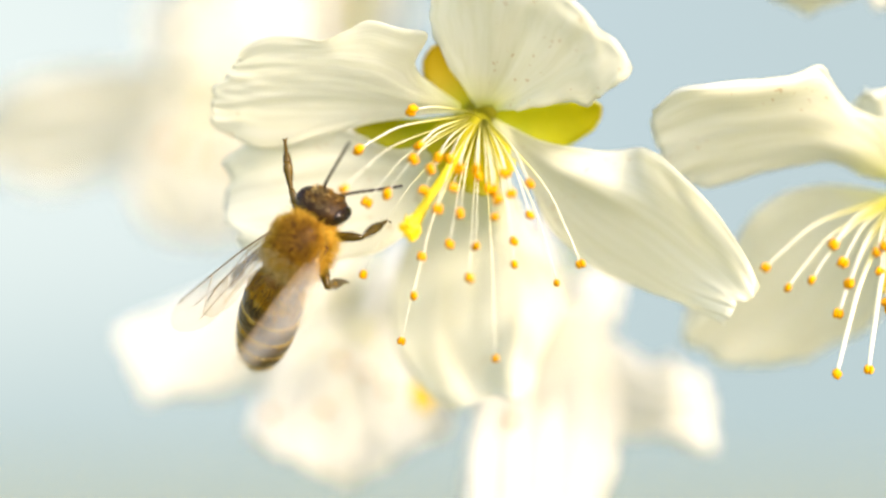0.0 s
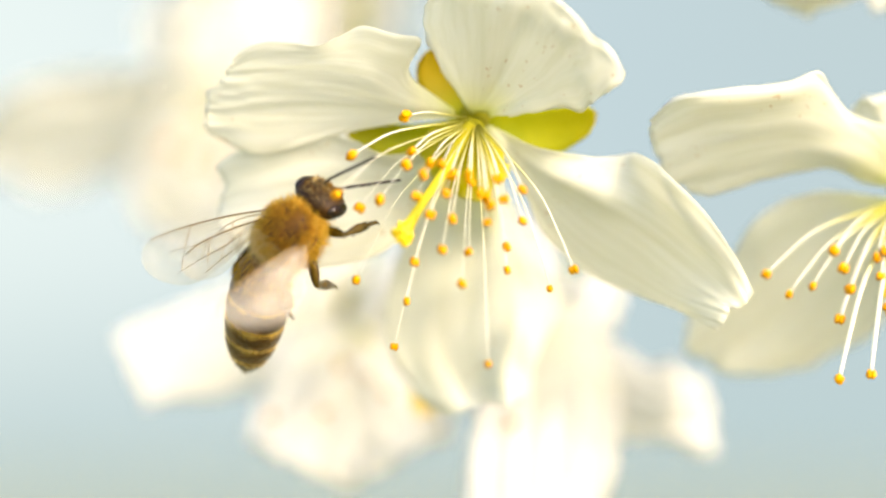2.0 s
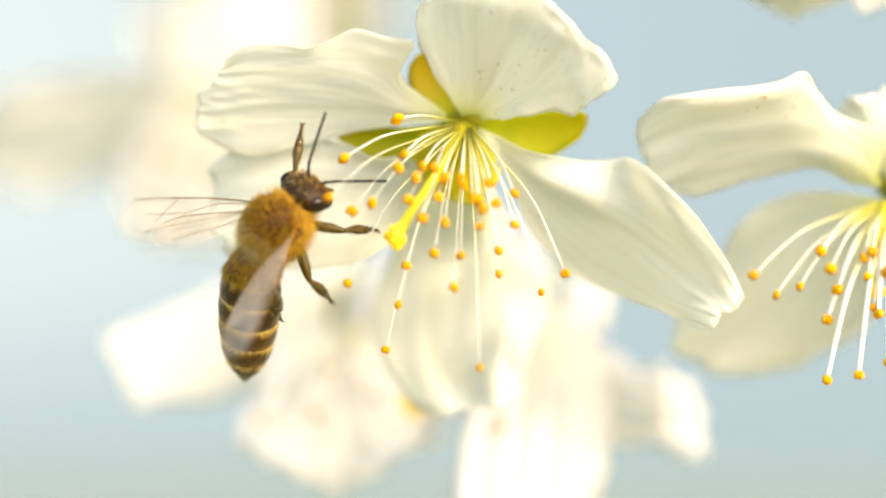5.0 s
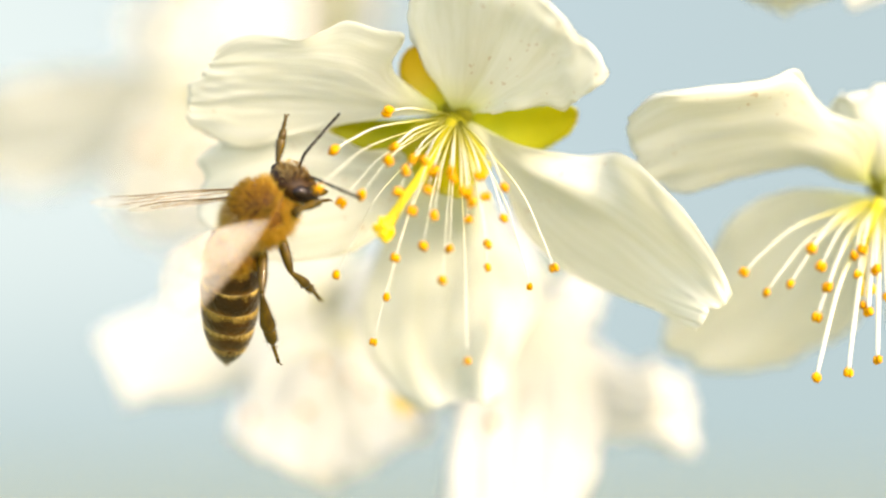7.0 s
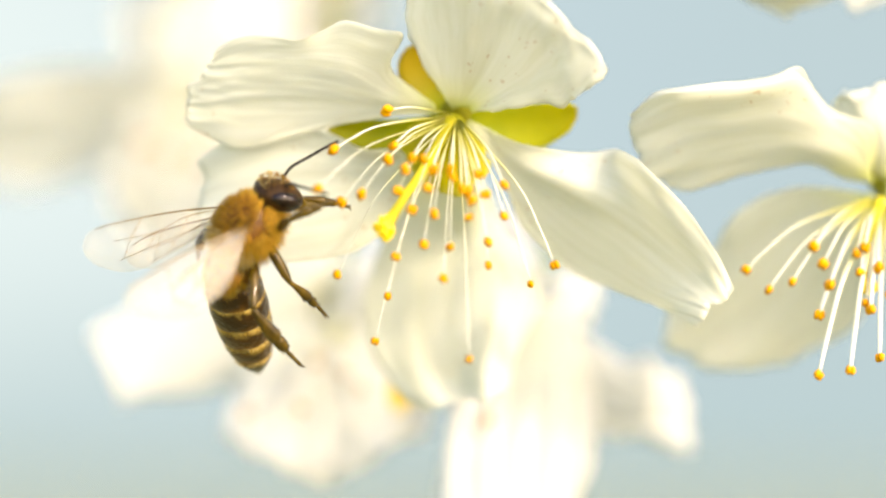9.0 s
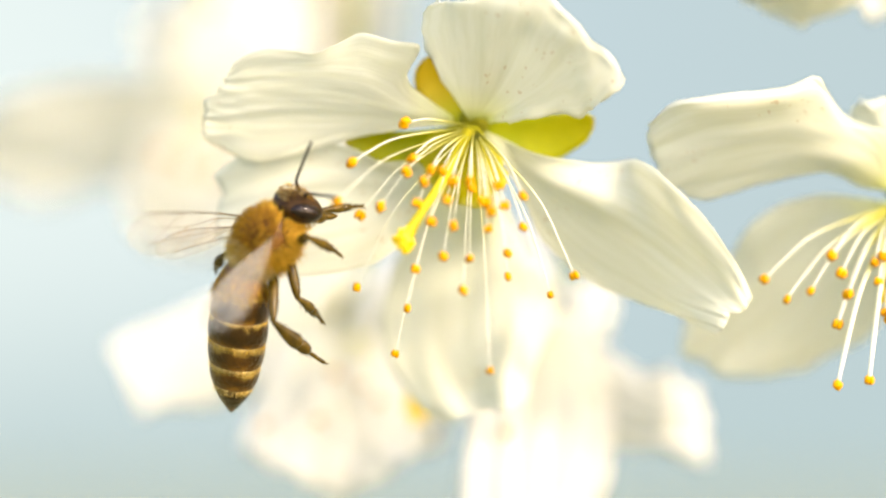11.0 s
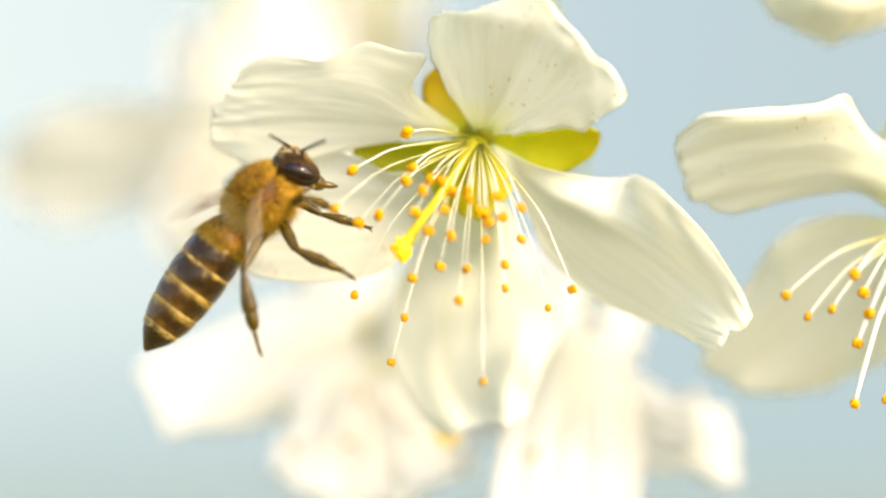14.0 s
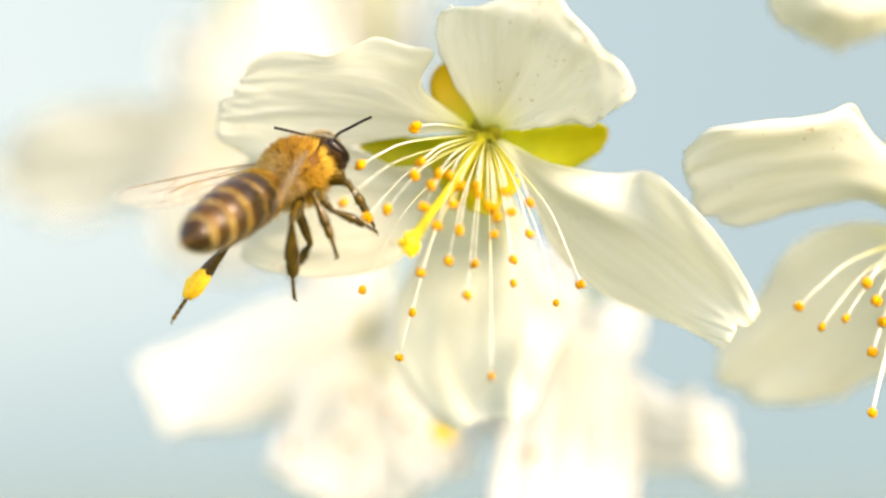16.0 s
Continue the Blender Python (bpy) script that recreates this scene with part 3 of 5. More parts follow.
def side_blossom():
    f = thing("cherry_blossom", at_mm(SIDE), "white cherry blossom half in view with sunlit stamens", "blossom", "cherry blossoms")
    petal(f, [[(-0.44, -0.4, 0.49), (-2.13, -0.5, 0.7), (-3.4, -1, 1.3), (-4.62, -1, 1.51), (-6.15, -1, 1.3), (-7.67, -1, 0.84), (-9.19, -1, 0.38), (-10.71, -1, 0.14), (-11.78, -1, 0.2)],
             [(-0.54, -0.5, 0.7), (-3.25, -2.4, 2.08), (-5.75, -3.2, 2.61), (-8.16, -3.3, 2.36), (-10.55, -2.9, 1.95), (-13.03, -2, 1.25)],
             [(-0.61, -0.6, 0.85), (-1.5, -2.0, 2.2), (-3.34, -3.2, 3.36), (-5.6, -4.8, 4.2), (-8.32, -5.2, 3.89), (-10.99, -5, 3.6), (-13.8, -3.4, 2.45)],
             [(-0.68, -0.6, 1), (-1.0, -2.0, 2.6), (-2.2, -2.8, 3.75), (-3.36, -3.4, 4.26), (-4.96, -5.6, 5.96), (-6.64, -6.4, 5.6), (-8.44, -6.6, 5.38), (-10.81, -6.6, 5.14), (-12.4, -6, 4.96), (-13.97, -4.2, 3.84)],
             [(-0.68, -0.6, 1.15), (-0.4, -1.6, 2.5), (-1.0, -2.4, 3.6), (-2.2, -2.8, 4.1), (-3.34, -3.2, 4.62), (-4.4, -4.8, 5.85), (-5.06, -5.4, 6.54), (-6.56, -5.5, 6.05), (-8.36, -5.6, 5.84), (-10.74, -5.6, 5.6), (-12.5, -5.2, 5.41), (-13.41, -4.4, 4.67)]],
          ruffle=0.4, seed=21.5, nu=44, nv=36, fold=0.1, jag=0.01, scallop=0.02, pleat=0.075)
    petal(f, [[(-0.18, 0.5, -0.73), (-0.31, 3.4, -4.1), (-0.82, 6, -7.3), (-4.68, 7, -9.45)],
          [(-0.31, 0.5, -0.42), (-2.73, 3, -2.81), (-5.85, 5, -5.98), (-10.0, 7, -9.4)],
          [(-0.43, 0.5, -0.11), (-4.64, 1.6, 0.4), (-7.72, 2.6, -1.15), (-9.3, 4.2, -3.47), (-12.0, 6.4, -7.45)]], ruffle=0.4, seed=25.5, nu=32, nv=28)
    petal(f, [[(0.06, 0, 0.61), (-1.68, -0.5, 2.68), (-2.74, -1, 4.61), (-2.19, -1, 5.71)],
          [(0.24, 0, 0.67), (-0.79, -2, 3.24), (-1.4, -2, 5.36), (-1.63, -3, 4.84)],
          [(0.43, 0, 0.61), (1.46, -1, 3.27), (1.16, -1, 5.4), (-0.37, -1, 6.01)]], ruffle=0.3, seed=28.5)
    petal(f, [[(0.12, -0.5, 0.36), (2.82, 0, 1.77), (5.88, 0, 3)], [(0.18, -0.5, 0.18), (3.29, -1, -0.08), (7.71, 0, -0.21)],
          [(0.12, -0.5, -0.07), (2.51, 0, -2.51), (5.57, 0, -4.04)]], ruffle=0.4, seed=31.5)
    petal(f, [[(0.06, -0.5, -0.19), (3.19, 0.5, -2.81), (6.18, 2, -6.83)], [(0, -0.5, -0.31), (1.9, 0, -4.04), (3.87, 1, -8.66)],
          [(-0.18, -0.5, -0.37), (0.18, 1, -4.35), (0.92, 2, -9.3)]], ruffle=0.4, seed=33.5)
    sepal(f, (0.37, 1, 0.63), (-0.12, 1, 4.11), 1.1, seed=6)
    sepal(f, (0.61, 1, -0.35), (3.02, 1.5, -1.58), 1.1, seed=7)
    heart(f, (-0.45, -0.65, -0.6), 0.80)
    bm = tube(bmesh.new(), [(-0.24, -1, -0.44), (-1.03, -3, -2.52), (-1.33, -4.5, -4.92)], [0.3, 0.25, 0.3], 10, 10)
    style = part("style", bm, STYLE, f, "thick yellow-green style")
    part("stigma", blob(bmesh.new(), (-1.34, -4.6, -5.1), (0.5, 0.45, 0.45), 0.3, 12, 8, 2.5), STIGMA, style, "bright yellow knobbly stigma")
    for tip in ((-7.72, -4, -4.08), (-6.59, -4.5, -5.16), (-5.34, -4.5, -4.74), (-4.12, -4, -2.85), (-3.69, -4.5, -3.81), (-3.42, -5, -4.91), (-4.04, -5.5, -6.49), (-1.93, -4.5, -3.27),
                (-1.48, -4.5, -2.94), (-1.8, -5, -4.29), (-1.59, -5.5, -5.92), (-4.39, -8, -9.59), (-2.74, -8, -9.36), (-0.85, -5, -4.02), (-0.37, -5.5, -5.5), (-1.42, -6, -6.24), (0.64, -5, -4.32),
                (-0.08, -6, -7.28), (-1.09, -7, -8.74), (1.17, -5.5, -6.1)):
        tip = Vector(tip)
        d = V(tip.x, 0, tip.z).normalized()
        stamen(f, V(d.x * 0.75, -0.9, d.z * 0.75), tip, V(0.06 * tip.x, -0.5, 0.05 * tip.length + 0.1), 0.13 if tip.z < -6 else 0.07, 0.27)
    return f


def plain_blossom(place, petals, anthers, label, along, axis=(-0.2, -0.75, -0.6), seed=40.0, curl=1.6, frill=1.0, open_heart=False, skin=None):
    """A blossom behind the others: petals given by tip, width, depth bow, bluntness and perhaps a turn of the blade."""
    f = thing("cherry_blossom", at_mm(place), label, "blossom", "cherry blossoms")
    for k, (tip, width, bow, blunt, *lean) in enumerate(petals):
        tip = Vector(tip)
        side = tip.cross(V(0, 1, 0)).normalized()
        if lean:
            side = Matrix.Rotation(radians(lean[0]), 3, tip.normalized()) @ side
        n = side.cross(tip).normalized()
        curves = []
        for s in (-1, 0, 1):
            curve = []
            for t, w in ((0, 0.34), (0.2, 0.66), (0.5, 0.95), (0.75, 1.0), (0.93, 0.35 + 0.75 * blunt), (1.0, blunt)):
                c = tip * (t if s == 0 else t * (0.96 if t > 0.9 else 1)) + side * (s * width * w) + n * bow * math.sin(t * 2.6) + V(0, 0.5 * (1 - s * s) * w - curl * t ** 3, 0)
                curve.append(c + tip.normalized() * (0.5 if open_heart else -1.6))
            curves.append(curve)
        petal(f, curves, skin or PETAL_SUNLIT, pleat=0.3 * frill, ruffle=1.4 * frill, seed=seed + 3.3 * k)
    for k in range(5 if open_heart else 0):
        a = 0.6 + k * 1.2566
        sepal(f, (0.6 * math.cos(a), 0.9, 0.6 * math.sin(a)), (2.4 * math.cos(a), 2.2, 2.4 * math.sin(a)), 0.8, seed=seed + k)
    heart(f, axis, along)
    for tip in anthers:
        tip = Vector(tip)
        d = V(tip.x, 0, tip.z).normalized()
        stamen(f, V(d.x * 0.7, -0.9, d.z * 0.7), tip, V(0.08 * tip.x, -0.5, 0.07 * tip.length), 0.15, 0.4)
    return f


def behind(f, along, anthers, pistil=None):
    """Cup, stalk, stamens and pistil of a blossom whose petals are made already."""
    heart(f, (-0.2, -0.75, -0.6), along)
    if pistil:
        q = Vector(pistil)
        style = part("style", tube(bmesh.new(), [(0, -0.6, 0), q * 0.5 + V(0.4, -0.5, 0.5), q * 0.95], [0.2, 0.18, 0.3], 8, 10), FILAMENT, f, "pale style")
        part("stigma", blob(bmesh.new(), q, (0.6, 0.5, 1.1), 0.5, 16, 10, 2.4, None, 5.0), STIGMA, style, "bright yellow knobbly stigma")
    for tip in anthers:
        tip = Vector(tip)
        d = V(tip.x, 0, tip.z).normalized()
        stamen(f, V(d.x * 0.7, -0.9, d.z * 0.7), tip, V(0.08 * tip.x, -0.5, 0.07 * tip.length), 0.12, 0.26)
    return f


def low_blossom():
    f = thing("cherry_blossom", at_mm(BELOW), "white cherry blossom hanging behind the bee, out of focus", "blossom", "cherry blossoms")
    petal(f, [[(-0.36, 0.5, 4.39), (-4.76, 0.5, 3.04), (-7.79, 0.3, 1.75), (-10.12, -0.2, 0.75), (-12.25, -1, -0.05), (-13.94, -2, -1.03)],
             [(-0.33, -0.5, 1.02), (-4.04, -0.4, 0.01), (-7.06, -0.6, -1), (-9.71, -1.2, -1.66), (-11.58, -2.2, -2.03), (-12.74, -3.2, -2.74)],
             [(-0.34, 0, -1.35), (-3.04, 0, -3.04), (-6.07, -0.2, -4.38), (-8.73, -0.8, -4.69), (-10.36, -1.6, -4.73), (-11.77, -2.4, -5.17)]],
          PETAL_SUNLIT, ruffle=0.35, pleat=0.1, seed=70)
    petal(f, [[(-0.29, -2, -0.3), (-2.94, -2.5, -1.29), (-4.83, -3.5, -3.92), (-5.51, -4.5, -6.87)],
             [(0.05, -2, -0.46), (-1.39, -4, -2.91), (-2.52, -5, -5.85), (-3.28, -6.5, -8.24)],
             [(1.05, -2, -0.46), (1.58, -3.5, -3.26), (2.02, -4, -6.89), (1.12, -5, -9.88)]],
          PETAL_SUNLIT, ruffle=0.9, pleat=0.3, seed=73)
    petal(f, [[(0.21, -2, -0.46), (0.42, -3.5, -3.26), (0.76, -4, -6.56), (1.45, -5, -9.48)],
             [(0.72, -2, -0.3), (2.41, -3.5, -2.59), (3.42, -4.5, -5.21), (3.93, -6, -7.78)],
             [(1.22, -2, 0.04), (4.06, -2, -1.3), (5.9, -2.5, -3.96), (6.4, -3, -7.11)]],
          PETAL_SUNLIT, ruffle=0.9, pleat=0.3, seed=76)
    petal(f, [[(-0.62, 0.8, -1.7), (-2.98, 1.5, 2.04), (-4.73, 3, 4.05), (-4.49, 5, 6.1)],
             [(0.11, 0.8, -1.84), (-1.28, 1.2, 3.05), (-2, 2.5, 5.4), (-2.4, 4.5, 7.45)],
             [(1.05, 0.8, -1.5), (1.04, 1.5, 2.38), (1.18, 3, 5.4), (0.28, 5, 7.46)]],
          PETAL_SUNLIT, ruffle=0.9, pleat=0.3, seed=79)
    petal(f, [[(-0.36, -1.7, -0.97), (1.38, -1.5, 2.71), (3.03, 0, 4.39), (4.37, 2, 5.42)],
             [(0.54, -1.7, -1.51), (3.07, -2.5, 1.38), (5.06, -1, 2.71), (6.41, 1, 3.71)],
             [(1.04, -1.7, -1.98), (4.06, -1.5, -0.98), (6.07, 0, -0.67), (7.44, 2, 1.33)]],
          PETAL_SUNLIT, ruffle=0.9, pleat=0.3, seed=81)
    return behind(f, 0.33, ((1.51, -8, -3.11), (-0.08, -7, -2.49), (2.56, -8.5, -4.07), (-0.92, -8.5, -5.11), (-4.05, -7.5, -5.41)), (4.71, -10, -4.17))


def lower_blossom():
    f = thing("cherry_blossom", at_mm(BENEATH), "white sunlit cherry blossom behind and below, out of focus", "blossom", "cherry blossoms")
    petal(f, [[(-2.24, -4, 0.73), (-3.54, -4, -2.04), (-4.86, -6, -5.21), (-5.68, -8, -8.95), (-5.06, -10, -11.99)],
             [(-0.15, -5, 1.56), (-0.8, -5, -3.95), (-1.67, -7.5, -7.7), (-1.89, -10, -12.63)],
             [(2.06, -4, 0.56), (3.08, -3, -2.72), (3.46, -4, -5.3), (2.56, -6, -9.08), (1.19, -8, -12.15)]],
          PETAL_SUNLIT, ruffle=0.9, pleat=0.3, seed=83)
    petal(f, [[(0.43, -2, 0.2), (3.08, -1.6, -0.79), (5.35, -2.2, -2.09), (6.8, -2.6, -1.69), (7.99, -1, -2.29)],
             [(0.43, -2, -0.29), (2.74, -1.8, -2.93), (5, -2.6, -4.54), (6.94, -3, -4.52), (8.95, -1, -4.28)],
             [(0.26, -2, -0.79), (2.09, -1.6, -4.42), (4.04, -2, -6.54), (6.33, -2.2, -6.69), (9.28, -0.5, -7.44)]],
          PETAL_SUNLIT, ruffle=0.9, pleat=0.3, seed=86)
    petal(f, [[(-0.06, -2, 0.53), (0.74, -2.5, 2.51), (2.42, -1.5, 3.32), (3.98, 0, 2.82)],
             [(0.17, -2, 0.2), (1.36, -3.5, 1.21), (2.54, -2.5, 1.85), (3.7, -1, 1.17)],
             [(0.36, -2, -0.13), (1.4, -2.5, -0.61), (2.42, -1.5, -0.47), (3.15, 0, -0)]],
          PETAL_SUNLIT, ruffle=0.9, pleat=0.3, seed=88)
    petal(f, [[(-0.9, -2.5, -1.43), (-2.86, -2, 1.19), (-4.49, -1, 3.81), (-4.47, 1, 5.81)],
             [(-0.08, -2.5, -1.59), (-1.56, -2.5, 2.18), (-2.51, -1, 5.13), (-2.81, 1, 6.81)],
             [(0.81, -2.5, -1.1), (0.43, -2, 2.17), (-0.02, -0.5, 4.8), (-0.81, 1, 6.47)]],
          PETAL_SUNLIT, ruffle=0.9, pleat=0.3, seed=90)
    petal(f, [[(0.43, -1.8, 0.2), (-2.85, -1.5, 0.52), (-5.14, 0, 0.49), (-6.47, 2, -0.55)],
             [(0.43, -1.8, -0.46), (-2.86, -2, -1.11), (-5.15, -0.5, -2.14), (-6.47, 1, -2.86)],
             [(0.43, -1.8, -1.18), (-2.52, -1.5, -2.94), (-4.48, 0, -4.65), (-5.8, 2, -4.9)]],
          PETAL_SUNLIT, ruffle=0.9, pleat=0.3, seed=92)
    return behind(f, 0.45, ((-2.78, -7, -5.23),))


MAIN, RIGHT = main_blossom(), side_blossom()
TOP = plain_blossom(HIGH, (((3.34, -1, -2.28), 3.4, -0.6, 0.45), ((3.59, 1, 4.2), 3.2, -0.6, 0.45), ((-2.54, 3, 6.65), 3.2, -0.6, 0.45), ((-6.14, 2, 1.13), 3.2, -0.6, 0.45)),
                    ((-1.09, -7, -1.82), (0.43, -7, -1.51), (-2, -7, -1.21)), "white cherry blossom above with one petal hanging down", 0.76, seed=60.0, curl=-2.5, frill=0.3, open_heart=True)
petal(TOP, [[(-0.53, -2, -0.32), (-4.55, -5, -0.73), (-7.28, -4.5, -1.92), (-6.6, -3, -3.61)],
         [(-0.37, -2, -0.42), (-3.97, -5.4, -2.3), (-5.4, -4.2, -3.44), (-5.86, -3, -4.01)],
         [(-0.22, -2, -0.54), (-3.03, -5.2, -2.9), (-3.63, -3.4, -4.32), (-3.52, -2, -5.04)],
         [(-0.06, -2, -0.6), (-1.74, -4.6, -2.86), (-1.9, -3.2, -3.99), (-2.34, -2, -4.66)],
         [(0.16, -2, -0.54), (-0.07, -3.5, -2.47), (0.04, -2.5, -3.32), (-0.48, -1.6, -3.95)]],
      ruffle=0.2, seed=61.0, pleat=0.05, nu=28, nv=28, jag=0.01, scallop=0.01)
low_blossom()
lower_blossom()
plain_blossom((-14.83, 40.00, 9.83), (((-17.0, -1, -3.6), 3.8, -0.4, 0.35, -24), ((-1.1, -5, -11.01), 4.4, -0.4, 0.5), ((9.74, 5, -4.4), 4.4, -0.6, 0.45), ((5.34, 6, 10.71), 4.2, -0.6, 0.45), ((-2.93, 6, 8.65), 3.0, -0.6, 0.45)),
              ((-2.2, -6, -3.17), (-0.77, -6, -3.89), (1.01, -6, -4.24)), "pale cherry blossom far behind, out of focus", 0.16, seed=90.0, curl=-1.5, skin=PETAL_SHADED)
plain_blossom((-8.88, 64.00, 19.84), (((-7.85, 2, -4.59), 3.4, -0.8, 0.5), ((-1.7, 2, -7.92), 4.4, -0.8, 0.5, 10), ((5.32, 2, -6.87), 4.6, -0.6, 0.5, 14), ((7.38, 4, 1.84), 4.6, -0.6, 0.45, 38), ((-3.69, 3, 5.9), 4.4, -0.6, 0.45)),
              ((-0.45, -8, -3.46), (1.34, -8, -3.1)), "bright cherry blossom at the back, out of focus", 0.28, seed=99.0, curl=-1.5)


def twig():
    bm = tube(bmesh.new(), TWIG, [1.5, 1.7, 1.8, 1.9, 2.0, 2.2], 12, 40)
    for v in bm.verts:
        v.co += v.co.normalized() * MM * 0.35 * noise.noise(v.co * 600)
    ob = part("twig", bm, BARK, None)
    ob.location = (0, 0, 1.6)
    tagged(ob, "brown cherry twig that carries the blossoms", "twig")


twig()


# ---- the honeybee: x forward, y to its left, z its back; origin in the thorax ----
def hairs(bm, count, centre, radii, length, keep=None, lean=(-0.5, 0, 0), seed=3, width=0.03):
    rnd = random.Random(seed)
    c = Vector(centre)
    n = 0
    while n < count:
        d = V(rnd.gauss(0, 1), rnd.gauss(0, 1), rnd.gauss(0, 1)).normalized()
        if keep and not keep(d):
            continue
        n += 1
        p = c + V(d.x * radii[0], d.y * radii[1], d.z * radii[2])
        way = (V(d.x / radii[0], d.y / radii[1], d.z / radii[2]).normalized() + Vector(lean) * rnd.uniform(0.2, 1.0) + V(rnd.uniform(-.35, .35), rnd.uniform(-.35, .35), rnd.uniform(-.35, .35))).normalized()
        l = length * rnd.uniform(0.55, 1.15)
        s = way.orthogonal().normalized()
        s = Matrix.Rotation(rnd.uniform(0, 6.28), 3, way) @ s
        s2 = way.cross(s)
        q = [p + s * width, p - s * width * 0.5 + s2 * width * 0.87, p - s * width * 0.5 - s2 * width * 0.87]
        tip = p + way * l
        a = [bm.verts.new(x * MM) for x in q]
        t = bm.verts.new(tip * MM)
        for i in range(3):
            bm.faces.new((a[i], a[(i + 1) % 3], t))
    return bm


def wing_blade(outline, thick):
    bm = bmesh.new()
    faces = []
    for s in (1, -1):
        vs = [bm.verts.new((x * MM, y * MM, (s * thick + 0.05 * math.sin(x * 1.3)) * MM)) for x, y in outline]
        faces.append(vs)
        bm.faces.new(vs if s > 0 else vs[::-1])
    for i in range(len(outline)):
        j = (i + 1) % len(outline)
        bm.faces.new((faces[0][i], faces[0][j], faces[1][j], faces[1][i]))
    bmesh.ops.triangulate(bm, faces=[f for f in bm.faces if len(f.verts) > 4])
    return bm


def round_outline(points, steps=40):
    pts = [(x, y, 0) for x, y in points]
    return [tuple(spline(pts + pts[:1], i / steps).xy) for i in range(steps)]


def make_wing(bee, name, length, width, side):
    """Span along +x, trailing edge towards -y."""
    pts = [(0, 0.12), (length * 0.35, 0.32), (length * 0.7, 0.30), (length * 0.95, 0.0), (length * 1.0, -width * 0.38), (length * 0.88, -width * 0.78), (length * 0.62, -width * 0.98), (length * 0.3, -width * 0.62), (0.05 * length, -0.18)]
    ob = part(name, wing_blade(round_outline(pts), 0.012), WING, bee, "clear veined wing")
    bm = bmesh.new()
    for line, r in (([(0, 0.1, 0), (length * 0.35, 0.30, 0), (length * 0.72, 0.28, 0), (length * 0.93, 0.02, 0)], 0.065), ([(0, 0, 0), (length * 0.3, -0.05, 0), (length * 0.5, -width * 0.25, 0), (length * 0.8, -width * 0.3, 0)], 0.032),
                    ([(0, -0.08, 0), (length * 0.25, -width * 0.3, 0), (length * 0.55, -width * 0.55, 0), (length * 0.75, -width * 0.72, 0)], 0.035), ([(length * 0.5, -width * 0.25, 0), (length * 0.56, -width * 0.55, 0)], 0.03),
                    ([(length * 0.62, 0.28, 0), (length * 0.68, -width * 0.27, 0), (length * 0.72, -width * 0.7, 0)], 0.03), ([(length * 0.3, -0.05, 0), (length * 0.34, -width * 0.4, 0)], 0.03)):
        tube(bm, [V(x, y, 0.05 * math.sin(x * 1.3)) for x, y, z in line], [r * 0.8, r * 0.7, r * 0.45], 5, 10)
    part("wing_vein", bm, VEIN, ob, "brown wing veins")
    return ob


def make_leg(bee, name, root, l1, l2, thick, hind=False, pollen=False):
    """Thigh along +x from its root; the shin with its foot hangs on the knee."""
    bm = tube(bmesh.new(), [(0, 0, 0), (l1 * 0.3, 0, 0.05), (l1 * 0.75, 0, 0.03), (l1, 0, 0)], [thick * 0.8, thick * 1.15, thick, thick * 0.6], 9, 10)
    hairs(bm, 60, (l1 * 0.5, 0, 0), (l1 * 0.5, thick, thick), 0.2, None, (0.6, 0, 0), 5, 0.02)
    leg = part(name, bm, LEGSHELL, bee)
    leg.location = Vector(root) * MM
    w = thick * (1.75 if hind else 1.2)
    bm = tube(bmesh.new(), [(0, 0, 0), (l2 * 0.2, 0, 0.04), (l2 * 0.42, 0, 0.03), (l2 * 0.5, 0, 0)], [thick * 0.5, w * 0.62, w * 0.95, w * 0.7], 9, 12)
    tube(bm, [(l2 * 0.485, 0, 0), (l2 * 0.54, 0, 0), (l2 * 0.65, 0, -0.02), (l2 * 0.71, 0, 0)], [w * 0.6, w * 0.8, w * 0.66, thick * 0.35], 9, 10)
    x = 0.70
    for k in range(4):
        tube(bm, [(l2 * x, 0, -0.03 * k), (l2 * (x + 0.05), 0, -0.03 * k - 0.02), (l2 * (x + 0.07), 0, -0.03 * k - 0.03)], [thick * 0.32, thick * 0.5, thick * 0.32], 6, 3)
        x += 0.065
    for s in (-1, 1):
        tube(bm, [(l2 * x, 0.02 * s, -0.12), (l2 * (x + 0.03), 0.12 * s, -0.14), (l2 * (x + 0.05), 0.14 * s, -0.26)], [0.05, 0.045, 0.02], 5, 4)
    hairs(bm, 110, (l2 * 0.42, 0, 0), (l2 * 0.36, w * 0.8, w * 0.8), 0.17, None, (0.7, 0, 0), 6, 0.018)
    shin = part("shin", bm, LEGSHELL, leg, "bristly brown shin and foot")
    shin.location = (l1 * MM, 0, 0)
    if pollen:
        pb = bmesh.new()
        blob(pb, (l2 * 0.52, 0.05, 0.05), (l2 * 0.2, 0.56, 0.52), 0.3, 18, 12, 2.5, None, 4)
        part("pollen_load", pb, POLLEN, leg, "orange-yellow pollen load").parent = shin
    return leg, shin, l1, l2


